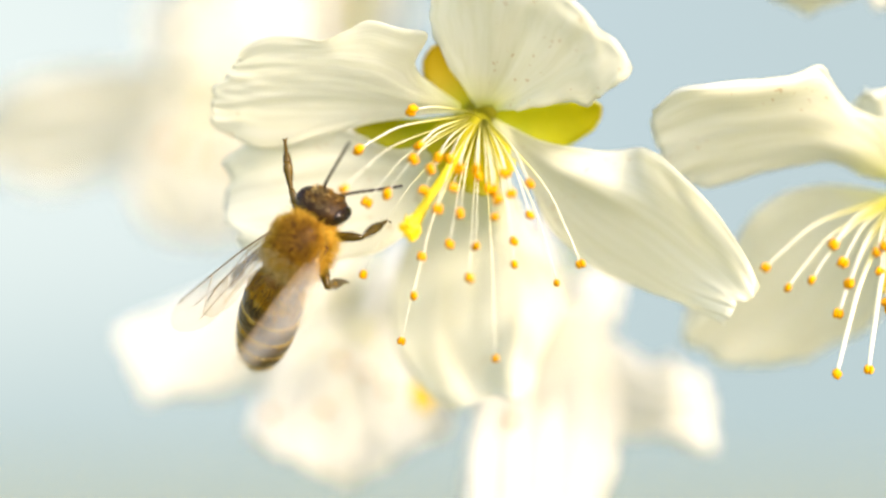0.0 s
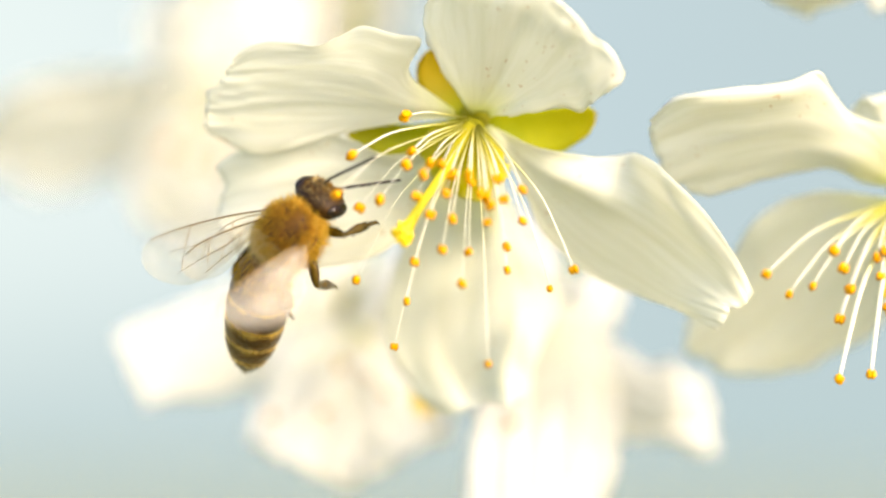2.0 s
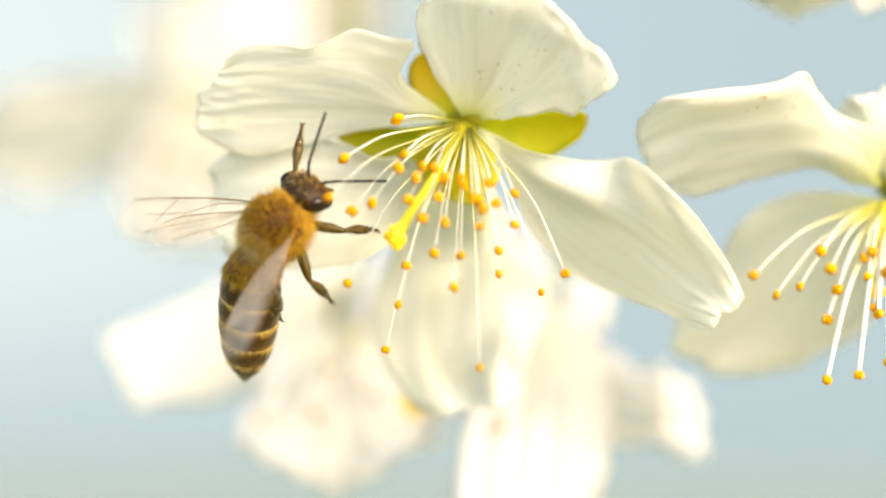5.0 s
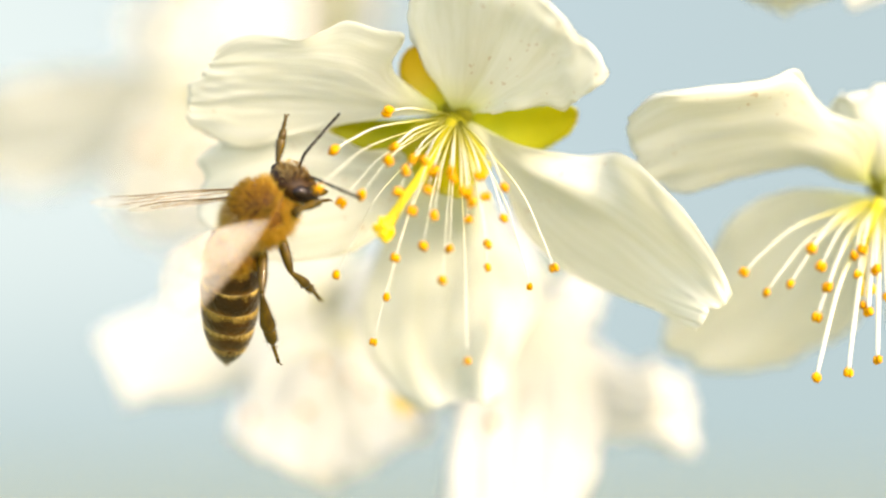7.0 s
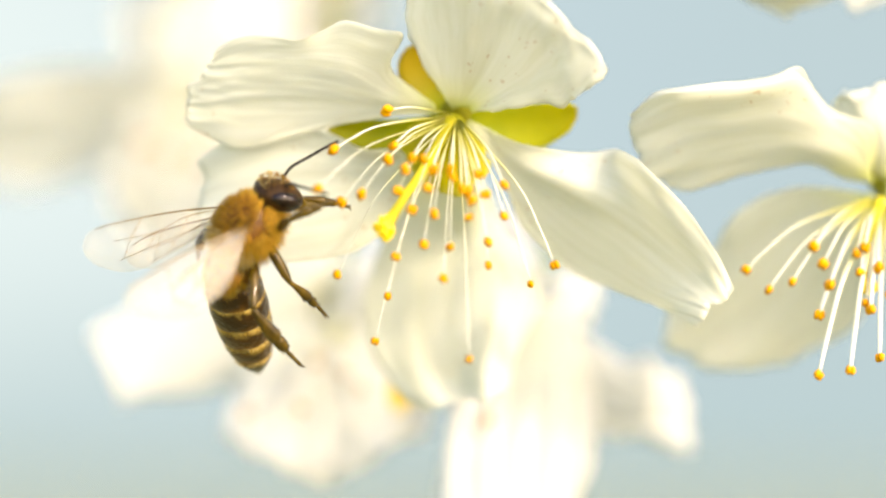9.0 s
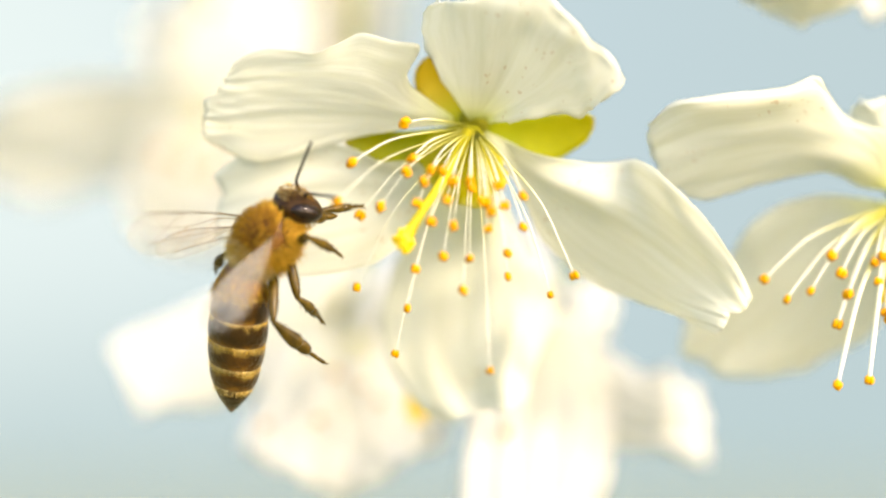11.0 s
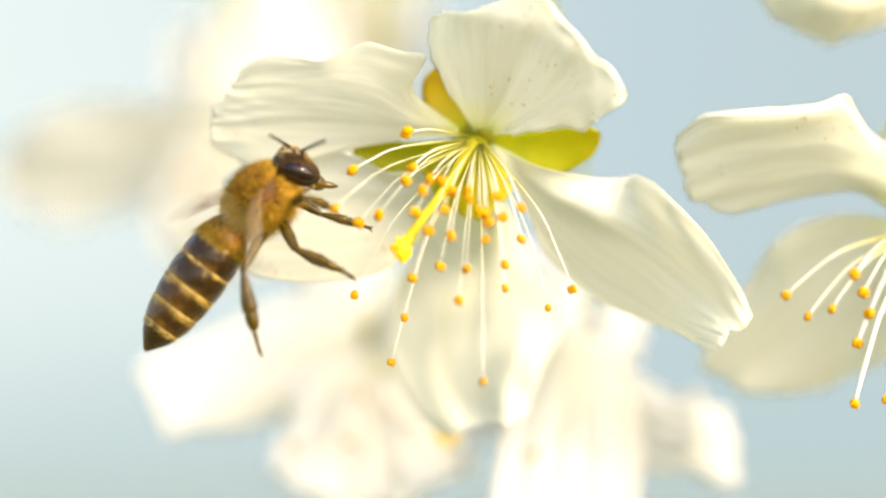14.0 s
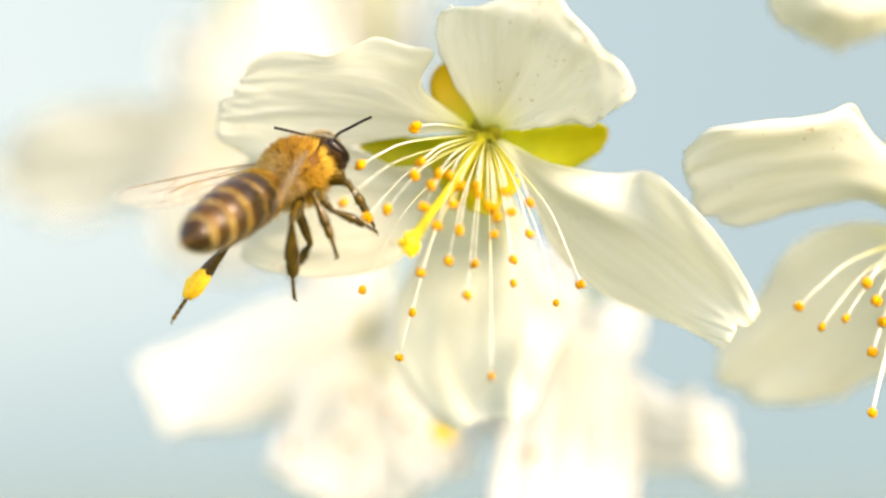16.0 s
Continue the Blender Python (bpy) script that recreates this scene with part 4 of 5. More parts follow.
def honeybee():
    bee = thing("honeybee", (0, -0.004, 1.6), "golden-brown honeybee with furry thorax and banded abdomen, hovering", "bee")
    P = {"bee": bee}
    bm = blob(bmesh.new(), (0.05, 0, 0.45), (1.75, 1.44, 1.44), 0.06, 28, 18, 1.4)
    thorax = part("thorax", bm, CHITIN, bee, "dark brown thorax under golden fur")
    bm = hairs(bmesh.new(), 4400, (0.05, 0, 0.45), (1.72, 1.42, 1.42), 0.62, lambda d: (d.z < 0.62 + 0.3 * noise.noise(d * 3) or abs(d.x) > 0.62 or abs(d.y) > 0.68) and noise.noise(d * 2.4 + V(3, 1, 7)) > -0.17, (-0.25, 0, 0.1), 11, 0.022)
    part("hair", bm, FUR, thorax, "dense golden fur")
    bm = hairs(bmesh.new(), 1500, (0.05, 0, 0.47), (1.72, 1.48, 1.48), 0.46, lambda d: d.z > 0.5 + 0.3 * noise.noise(d * 2.5), (-0.3, 0, 0.0), 12, 0.022)
    part("hair", bm, FUR_BROWN, thorax, "brown fur on the back")
    bm = hairs(bmesh.new(), 1500, (-0.1, 0, 0.3), (1.85, 1.42, 1.4), 0.75, lambda d: d.x < -0.35, (-0.7, 0, -0.1), 13, 0.02)
    part("hair", bm, FUR_PALE, thorax, "pale fur behind the wings")
    bm = hairs(bmesh.new(), 2000, (0.1, 0, 0.35), (1.75, 1.44, 1.44), 0.82, lambda d: d.z < 0.0, (-0.2, 0, -0.2), 15, 0.02)
    part("hair", bm, FUR, thorax, "long golden fur below")
    # head: broad, flat from front to back, mouth down and forward
    tilt = Matrix.Rotation(radians(-38), 3, "Y")
    head = part("head", blob(bmesh.new(), (0.6, 0, 0), (0.78, 1.42, 1.30), 0.04, 26, 18, 1.6, tilt), HEADSHELL, bee, "dark brown hairy head")
    head.location = V(1.80, 0, 0.42) * MM
    head.rotation_euler = (0, radians(12), 0)
    head.scale = (1.02, 1.02, 1.02)
    P["head"] = head
    for s in (-1, 1):
        bm = blob(bmesh.new(), (0.66, 1.06 * s, 0.04), (0.44, 0.42, 0.88), 0.0, 22, 16, 1, tilt)
        part("eye", bm, EYE_MAT, head, "glossy dark compound eye")
    bm = hairs(bmesh.new(), 900, (0.6, 0, 0), (0.82, 1.3, 1.2), 0.22, lambda d: abs(d.y) < 0.62, (0.1, 0, 0.2), 14, 0.018)
    part("hair", bm, FUR_DARK, head, "short brown hair")
    bm = hairs(bmesh.new(), 260, (0.6, 0, 0), (0.85, 1.3, 1.2), 0.32, lambda d: abs(d.y) < 0.55 and d.x < 0.5, (-0.2, 0, 0.2), 17, 0.016)
    part("hair", bm, FUR_PALE, head, "pale hair behind the eyes")
    bm = blob(bmesh.new(), (1.15, 0, -1.15), (0.42, 0.5, 0.55), 0.1, 14, 10, 2, tilt)
    tube(bm, [(1.3, 0.12, -1.35), (1.75, 0.1, -1.75), (2.0, 0.02, -1.95)], [0.2, 0.16, 0.05], 8, 8)
    tube(bm, [(1.3, -0.12, -1.35), (1.75, -0.1, -1.72), (2.0, -0.02, -1.93)], [0.2, 0.16, 0.05], 8, 8)
    part("mouthparts", bm, LEGSHELL, head, "brown pointed mouthparts")
    for s, key in ((1, "AL"), (-1, "AR")):
        joints = [0.085, 0.075, 0.082, 0.095] + [0.068, 0.092] * 10
        bm = tube(bmesh.new(), [(0, 0, 0), (0.45, 0, 0.22), (0.95, 0, 0.36), (1.8, 0, 0.25), (2.7, 0, 0.14), (3.6, 0, 0.0)], joints, 8, 48)
        ob = part("antenna", bm, FEELER, head, "thin dark jointed antenna")
        ob.location = V(1.15, 0.28 * s, 0.30) * MM
        P[key] = ob
    # abdomen: overlapping plates, along -x from its root
    bm = tube(bmesh.new(), [(0.3, 0, 0), (-0.5, 0, 0), (-3.5, 0, -0.1), (-6.6, 0, -0.2)], [0.35, 1.05, 1.45, 0.35], 18, 16)
    ab = part("abdomen", bm, PLATE_FRONT, bee, "shiny dark brown abdomen with pale golden bands")
    ab.location = V(-1.75, 0.14, 0.34) * MM
    P["abdomen"] = ab

    def girth(x):
        return spline([(0.82, 0, 0), (1.33, 0, 0), (1.57, 0, 0), (1.64, 0, 0), (1.61, 0, 0), (1.50, 0, 0), (1.30, 0, 0), (0.92, 0, 0), (0.12, 0, 0)], x / 8.2).x

    cuts = [0.0, 1.4, 2.75, 4.1, 5.4, 6.65, 8.2]
    for k in range(6):
        a, b = cuts[k], cuts[k + 1]
        bm = bmesh.new()
        lay = bm.loops.layers.uv.verify()
        rings = []
        n = 9
        for i in range(n + 1):
            t = i / n
            x = a + (b - a) * t + (0.0 if k == 5 else 0.10 * max(0, t - 0.8) / 0.2)
            r = girth(x) * (0.990 + 0.018 * t) + 0.055 * math.sin(math.pi * t) * (1 if k < 5 else 0) - (0.05 * max(0.0, (t - 0.9) / 0.1) if k < 5 else 0.0)
            rings.append(([bm.verts.new((-x * MM, r * math.sin(w) * MM, (r * 0.93 * math.cos(w) - 0.03 * x) * MM)) for w in [2 * math.pi * j / 32 for j in range(32)]], t))
        for (ra, ta), (rb, tb) in zip(rings, rings[1:]):
            for j in range(32):
                f = bm.faces.new((ra[j], ra[(j + 1) % 32], rb[(j + 1) % 32], rb[j]))
                for loop, t in zip(f.loops, (ta, ta, tb, tb)):
                    loop[lay].uv = (t, j / 32)
        bm.faces.new(rings[0][0])
        bm.faces.new(rings[-1][0])
        part("abdomen_plate", bm, (PLATE_FRONT, PLATE, PLATE, PLATE_REAR, PLATE_REAR, PLATE)[k], ab)
        band = bmesh.new()
        rnd = random.Random(50 + k)
        for i in range((1500, 160, 220, 520, 560, 200)[k]):
            x = a + (b - a) * (rnd.uniform(0.0, 0.95) if k == 0 else rnd.uniform(0.0, 0.20))
            w = rnd.uniform(0, 2 * math.pi)
            r = girth(x) * 0.985
            p = V(-x, r * math.sin(w), r * 0.93 * math.cos(w) - 0.03 * x)
            nrm = V(0, math.sin(w), math.cos(w))
            way = (nrm * (rnd.uniform(0.3, 0.8) if k == 0 else rnd.uniform(0.02, 0.12)) + V(-1, rnd.uniform(-.3, .3), rnd.uniform(-.3, .3))).normalized()
            s = way.cross(nrm).normalized() * (0.028 if k == 0 else 0.02)
            l = rnd.uniform(0.25, 0.5) * (1.7 if k == 0 else 0.35)
            vs = [band.verts.new(q * MM) for q in (p + s, p - s, p + way * l + nrm * 0.02)]
            v4 = band.verts.new((p + nrm * 0.03) * MM)
            band.faces.new(vs)
            band.faces.new((vs[0], vs[2], v4))
            band.faces.new((vs[1], v4, vs[2]))
        part("hair", band, FUR_PALE if k > 3 else FUR, ab, "pale downy band")
    for key, y in (("WL", 1), ("WR", -1)):
        P[key] = make_wing(bee, "forewing", 8.6, 2.9, y)
        P[key + "2"] = make_wing(bee, "hindwing", 5.8, 1.9, y)
        for q in ("", "2"):
            P[key + q].location = V(0.35 if q == "" else -0.25, 1.25 * y, 1.05) * MM
    for key, y in (("R", -1), ("L", 1)):
        P[key + "F"] = make_leg(bee, "front_leg", (1.15, 0.75 * y, -0.75), 1.9, 2.8, 0.235)
        P[key + "M"] = make_leg(bee, "middle_leg", (0.1, 0.85 * y, -0.95), 2.1 if key == "R" else 2.8, 3.5 if key == "R" else 2.6, 0.25)
        P[key + "H"] = make_leg(bee, "hind_leg", (-1.05, 0.8 * y, -0.85), 2.7 if key == "R" else 3.4, 4.6 if key == "R" else 5.2, 0.255, True, key == "L")
    return P


BEE = honeybee()


# ---- what moves ----
def frame_of(x_axis, up):
    """A turn whose x lies along x_axis and whose z leans to up."""
    x = Vector(x_axis).normalized()
    y = Vector(up).cross(x)
    y = (y if y.length > 1e-4 else x.orthogonal()).normalized()
    return Matrix((x, y, x.cross(y))).transposed()


def reach(a, target, length, sign):
    """From a towards a target known upright across the view (x, z), with the rest of the length going away from (+1) or towards (-1) the eye."""
    dx, dz = target[0] - a.x, target[1] - a.z
    flat = math.hypot(dx, dz)
    depth = math.sqrt(max(length * length - flat * flat, 0.0)) * sign
    return V(dx, depth, dz).normalized()


ROWS = {}


def add(key, t, place, turn):
    ROWS.setdefault(key, []).append((t, Matrix.Translation(Vector(place) * MM) @ turn.to_4x4()))


def steady(key, turn):
    # the turn of a limb that swings from its last row to the new way without spinning on its own length
    if key not in ROWS:
        return turn
    last = ROWS[key][-1][1].to_3x3()
    return last.col[0].rotation_difference(turn.col[0]).to_matrix() @ last


NEAR = -4.0


def at(t, J, H, tip, roll, hs, ts, AL, AR, WL, WR, RF, RM, RH, LF, LM, LH=()):
    """One stance of the bee: waist, head and tail places in millimetres across the view, its roll, and its feelers, wings and legs."""
    waist = V(J[0], NEAR, J[1])
    f = reach(waist, H, 4.35, hs)
    toward = V(0, -1, 0)
    back = (toward - f * toward.dot(f)).normalized()
    left = back.cross(f)
    d = back * math.cos(radians(roll)) + left * math.sin(radians(roll))
    R = frame_of(f, d)
    inv = R.transposed()
    origin = waist + f * 1.75
    add("bee", t, origin + V(0, 0, 1600), R)

    def spot(ob):
        return origin + R @ (ob.location / MM)

    # tail
    a = reach(spot(BEE["abdomen"]), tip, 8.2, ts)
    add("abdomen", t, BEE["abdomen"].location / MM, inv @ frame_of(-a, d))
    # feelers hang on the head, which keeps its turn on the body
    hp = spot(BEE["head"])
    for key, goal, s in (("AL", AL, 1), ("AR", AR, -1)):
        loc = BEE[key].location / MM
        nod = R @ BEE["head"].rotation_euler.to_matrix()
        w = reach(hp + nod @ loc * 1.02, goal, 3.4, -1.0)
        add(key, t, loc, nod.transposed() @ frame_of(w, d))
    for key, goal in (("WL", WL), ("WR", WR)):
        w = reach(spot(BEE[key]), goal[:2], 8.6, 1 if key == "WL" else -1)
        face = toward.cross(w).normalized()
        face = face if face.dot(f) > 0 else -face
        slant = radians(goal[2])
        chord = (face * math.cos(slant) + w.cross(face) * math.sin(slant)).normalized()
        turn = Matrix((w, chord, w.cross(chord))).transposed()
        add(key, t, BEE[key].location / MM, inv @ turn)
        spread = Matrix.Rotation(radians(-9), 3, "Z")
        add(key + "2", t, BEE[key + "2"].location / MM, inv @ turn @ spread)
    hidden = not LH
    if hidden:
        LH = (J[0] + 0.3 * (tip[0] - J[0]), J[1] + 0.3 * (tip[1] - J[1]), J[0] + 0.72 * (tip[0] - J[0]), J[1] + 0.72 * (tip[1] - J[1]))
    for key, g in (("RF", RF), ("RM", RM), ("RH", RH), ("LF", LF), ("LM", LM), ("LH", LH)):
        leg, shin, l1, l2 = BEE[key]
        s = -1 if key[0] == "R" else 1
        hip = spot(leg)
        w1 = reach(hip, g[:2], l1, s)
        if key == "RH":
            w1 = (w1 + toward * 0.5).normalized()
        r1 = frame_of(w1, d)
        q1 = steady(key, inv @ r1)
        r1 = R @ q1
        add(key, t, leg.location / MM, q1)
        w2 = reach(hip + w1 * l1, g[2:4], l2, 1.0 if hidden and key == "LH" else (-s if s < 0 else (0.7 if key == "LM" and t < 12.2 else 0.4)))
        add(key + "s", t, shin.location / MM, steady(key + "s", r1.transposed() @ frame_of(w2, d)))


def stances():
    at(0, J=(-8.2, -1.4), H=(-6.2, 2.1), tip=(-10.3, -6.6), roll=16, hs=0, ts=1, AL=(-4.9, 5.3), AR=(-2, 3.3), WL=(-14.4, -3.2, 50), WR=(-10.7, -5.9, 55), RF=(-4.2, 0.6, -2.8, 1.6), RM=(-6, -2, -5.1, -1.6), RH=(-7.9, -2.6, -8, -3.9), LF=(-8.2, 3.7, -8.3, 5.6), LM=(-10.9, -0.9, -11.1, -1.7))
    at(0.5, J=(-8.7, -0.8), H=(-6.2, 2.7), tip=(-10.3, -6.7), roll=16, hs=0, ts=1, AL=(-4.4, 5.3), AR=(-2.1, 3.5), WL=(-16.7, 1.4, 20), WR=(-6.5, -5.8, 80), RF=(-4.2, 0.9, -3, 1.4), RM=(-6.2, -1.6, -5.2, -1.7), RH=(-8.4, -2.1, -8.1, -3.5), LF=(-6.5, 4.4, -5.8, 5.4), LM=(-10.9, -0.4, -11, -1.4))
    at(1, J=(-8.8, -0.4), H=(-6.1, 3.1), tip=(-10.4, -6.3), roll=16, hs=0, ts=1, AL=(-3.9, 5.2), AR=(-2.2, 4.1), WL=(-15.3, 4.6, 45), WR=(-3.6, -5.8, 60), RF=(-4.5, 1.2, -2.7, 1.9), RM=(-6.2, -1.6, -5.2, -1.7), RH=(-8.4, -2.1, -8.1, -3.5), LF=(-7, 2.9, -6.2, 3.2), LM=(-10.9, -0.4, -11, -1.4))
    at(1.5, J=(-9, -0.4), H=(-6.2, 2.9), tip=(-10.7, -6.3), roll=16, hs=0, ts=1, AL=(-3.7, 4.7), AR=(-1.9, 3.7), WL=(-16.6, 1.2, 60), WR=(-8.9, -5.7, 50), RF=(-5.2, 1.1, -3.3, 1.8), RM=(-6.6, -1.6, -5.7, -1.5), RH=(-8.4, -2.1, -8.1, -3.5), LF=(-7, 2.9, -6.2, 3.2), LM=(-10.9, -0.4, -11, -1.4))
    at(2, J=(-9, -0.4), H=(-6.3, 2.8), tip=(-10.7, -6.5), roll=16, hs=0, ts=1, AL=(-3.7, 4.8), AR=(-2, 3.8), WL=(-16, 0.5, 15), WR=(-11.5, -2.9, 20), RF=(-5.1, 0.9, -3.4, 1.7), RM=(-6.6, -1.8, -5.7, -1.7), RH=(-8.4, -2.1, -8.1, -3.5), LF=(-7, 2.9, -6.2, 3.2), LM=(-10.9, -0.4, -11, -1.4))
    at(2.5, J=(-9.1, -0.6), H=(-6.5, 2.7), tip=(-10.5, -6.8), roll=16, hs=0, ts=1, AL=(-4.7, 5.4), AR=(-2.4, 4.4), WL=(-16.9, 2.4, 20), WR=(-5.8, -4.4, 80), RF=(-4.7, 1.1, -2.3, 2.4), RM=(-6.6, -1.9, -5.8, -2.1), RH=(-8.4, -2.1, -8.1, -3.5), LF=(-7.1, 3.7, -6.2, 4.4), LM=(-10.9, -0.4, -11, -1.4))
    at(3, J=(-9.1, -0.5), H=(-6.6, 2.8), tip=(-10.3, -7), roll=18, hs=0, ts=1, AL=(-5.1, 6), AR=(-2.4, 4.3), WL=(-15.9, 4.2, 60), WR=(-5.5, -5.8, 80), RF=(-4.7, 1.3, -3.1, 2.4), RM=(-6.6, -1.9, -5.8, -2.1), RH=(-8.4, -2.1, -8.1, -3.5), LF=(-8, 4.4, -7.7, 5.8), LM=(-10.9, -0.4, -11, -1.4))
    at(3.5, J=(-9, -0.4), H=(-6.5, 3), tip=(-10.2, -7), roll=20, hs=0, ts=1, AL=(-5.5, 6.8), AR=(-2.3, 4.5), WL=(-16.1, 0.1, 65), WR=(-12.1, -3.5, 5), RF=(-5.7, 1, -4.2, 1.4), RM=(-6.6, -1.9, -5.8, -2.1), RH=(-8.4, -2.1, -8.1, -3.5), LF=(-7.7, 4.6, -7.7, 6.3), LM=(-10.9, -0.4, -11, -1.4))
    at(4, J=(-8.9, -0.3), H=(-6.4, 3.1), tip=(-9.9, -7), roll=20, hs=0, ts=1, AL=(-6, 7.2), AR=(-2.2, 4.3), WL=(-17, 1.5, 20), WR=(-8.1, -4.3, 40), RF=(-4.6, 1.3, -2.8, 1.4), RM=(-6.4, -1.6, -5.3, -2.4), RH=(-8.4, -2.1, -8.1, -3.5), LF=(-7.2, 4.6, -6.9, 6.6), LM=(-10.9, -0.4, -11, -1.4))
    at(5.2, J=(-9.2, 0.1), H=(-6.4, 3.4), tip=(-10.2, -6.7), roll=28, hs=0, ts=1, AL=(-5.5, 7.1), AR=(-2.5, 3.8), WL=(-16.2, 3, 40), WR=(-9.6, -4.4, 60), RF=(-4.6, 1.3, -2.8, 1.4), RM=(-6.4, -1.6, -5.3, -2.4), RH=(-8.4, -2.1, -8.1, -3.5), LF=(-7.2, 4.6, -6.9, 6.6), LM=(-10.9, -0.4, -11, -1.4))
    at(6.5, J=(-9.5, 0.5), H=(-6.4, 3.7), tip=(-10.5, -6.5), roll=36, hs=0, ts=1, AL=(-5.1, 7), AR=(-3.1, 3.1), WL=(-15, 5.2, 65), WR=(-5.7, -4.5, 80), RF=(-5.7, 2.5, -4.2, 2.3), RM=(-6.6, -1.6, -5.3, -2.6), RH=(-8.4, -2.2, -8.4, -3.8), LF=(-7.5, 4.9, -6.8, 6.1), LM=(-11.2, 0.9, -11.4, -0.4))
    at(7, J=(-9.7, 0.6), H=(-6.3, 3.7), tip=(-10.7, -6.1), roll=40, hs=0, ts=1, AL=(-4.5, 7), AR=(-3.5, 2.8), WL=(-17.2, 2.8, 78), WR=(-11.9, -3.4, 10), RF=(-6.5, 2.1, -4.9, 2.8), RM=(-6.8, -1.6, -5.4, -2.5), RH=(-8.4, -3.4, -7.7, -6), LF=(-7.7, 5.1, -7.3, 7), LM=(-11.2, 0.9, -11.4, -0.4))
    at(7.5, J=(-9.9, 0.4), H=(-6.7, 3.5), tip=(-10.4, -6.2), roll=46, hs=0, ts=1, AL=(-5, 6.9), AR=(-3.9, 3.2), WL=(-17.6, 2.1, 25), WR=(-13.7, -1.7, 30), RF=(-6.8, 1.7, -5.5, 2.9), RM=(-6.8, -1.7, -5.4, -2.5), RH=(-8.7, -3.8, -7.6, -7.3), LF=(-7.4, 5.2, -6.9, 6.9), LM=(-11.3, 0.9, -11.7, -0.2))
    at(8, J=(-10, 0.1), H=(-6.9, 3.2), tip=(-10.2, -6.2), roll=50, hs=0, ts=1, AL=(-5.2, 6.6), AR=(-4.5, 2.9), WL=(-17, 3.2, 20), WR=(-8.1, -5.2, 25), RF=(-7.2, 1.6, -5.3, 3.1), RM=(-6.7, -1.7, -5.2, -2.6), RH=(-8.7, -3.5, -6.9, -7.5), LF=(-6.2, 4.9, -5.4, 5.6), LM=(-11.3, 0.9, -11.7, -0.2))
    at(8.5, J=(-9.9, -0), H=(-6.9, 3.2), tip=(-9.4, -6.7), roll=53, hs=0, ts=1, AL=(-4.7, 6.1), AR=(-4.4, 2.9), WL=(-15.8, 3.8, 60), WR=(-8.9, -5.9, 40), RF=(-7.1, 1.7, -5.4, 3.2), RM=(-6.7, -1.9, -5, -2.8), RH=(-8.3, -3.8, -6.4, -7.1), LF=(-5.4, 3.2, -3.9, 2.3), LM=(-11.3, 0.9, -11.7, -0.2))
    at(9, J=(-9.9, -0.5), H=(-6.8, 3.1), tip=(-8.8, -6.7), roll=56, hs=0, ts=1, AL=(-4.1, 5.7), AR=(-4.9, 2.8), WL=(-17.7, 0.9, 30), WR=(-15.2, -2.4, 20), RF=(-6.8, 1.4, -4.2, 2.6), RM=(-6.4, -2.4, -4.8, -3.5), RH=(-8.6, -3.8, -6.2, -6.3), LF=(-5.4, 3.2, -3.9, 2.3), LM=(-11.3, 0.9, -11.7, -0.2))
    at(10.2, J=(-9.8, -0.5), H=(-6.9, 2.8), tip=(-10.3, -7.4), roll=56, hs=0, ts=1, AL=(-5.5, 5.8), AR=(-5.1, 3.1), WL=(-16, 2.5, 40), WR=(-9.8, -3.1, 40), RF=(-6.7, 1.3, -4.7, 1.3), RM=(-6.9, -2.1, -5.4, -3.2), RH=(-8.5, -4, -6, -5.8), LF=(-5.4, 3.2, -3.9, 2.3), LM=(-11.3, 0.9, -11.7, -0.2))
    at(11.5, J=(-9.9, -0.4), H=(-7.2, 2.8), tip=(-11.5, -7.7), roll=57, hs=0, ts=0.6, AL=(-6.9, 5.9), AR=(-5.3, 3.5), WL=(-14.7, 4.1, 65), WR=(-4.3, -2.7, 75), RF=(-6.6, 1.2, -5, 0.1), RM=(-7.5, -1.8, -6.1, -2.9), RH=(-8.5, -4, -5.9, -5.3), LF=(-5.8, 2.6, -4.9, 2.9), LM=(-11.2, -0.3, -11.7, -0.6))
    at(12, J=(-10.5, 0), H=(-7.7, 3.4), tip=(-12.6, -7.5), roll=62, hs=0, ts=0.6, AL=(-7.4, 6), AR=(-6.4, 4.6), WL=(-18.6, 0.4, 82), WR=(-9.7, 1.6, 85), RF=(-7, 2, -5.3, 1.2), RM=(-7.5, -0.6, -5.8, -1.9), RH=(-8.9, -3.9, -7, -5.5), LF=(-5.8, 2.6, -4.9, 2.9), LM=(-11.2, -0.3, -11.7, -0.6))
    at(12.5, J=(-11.3, 0.9), H=(-8.3, 4.1), tip=(-13.9, -6.7), roll=68, hs=0, ts=0, AL=(-7.5, 6.3), AR=(-7.1, 5.7), WL=(-15.5, 2.5, 30), WR=(-7.8, 1.8, 82), RF=(-7.8, 2.9, -5.8, 2.4), RM=(-7.9, 0.5, -6.1, -0.1), RH=(-10, -2.8, -6.9, -5.4), LF=(-5.8, 2.6, -4.9, 2.9), LM=(-11.1, -0.4, -9.1, -0.4))
    at(13, J=(-11.9, 1.7), H=(-8.7, 5), tip=(-14.9, -5.6), roll=70, hs=0, ts=0, AL=(-8.1, 7.1), AR=(-7.8, 6.9), WL=(-17.7, 1.7, 66), WR=(-8.7, 0.6, 40), RF=(-8.6, 4, -6.5, 2.9), RM=(-9, 2.1, -6.6, 2.2), RH=(-11.1, -1.3, -8.6, -5.1), LF=(-5.8, 2.6, -4.9, 2.9), LM=(-9.1, 1.9, -6.9, 1.9))
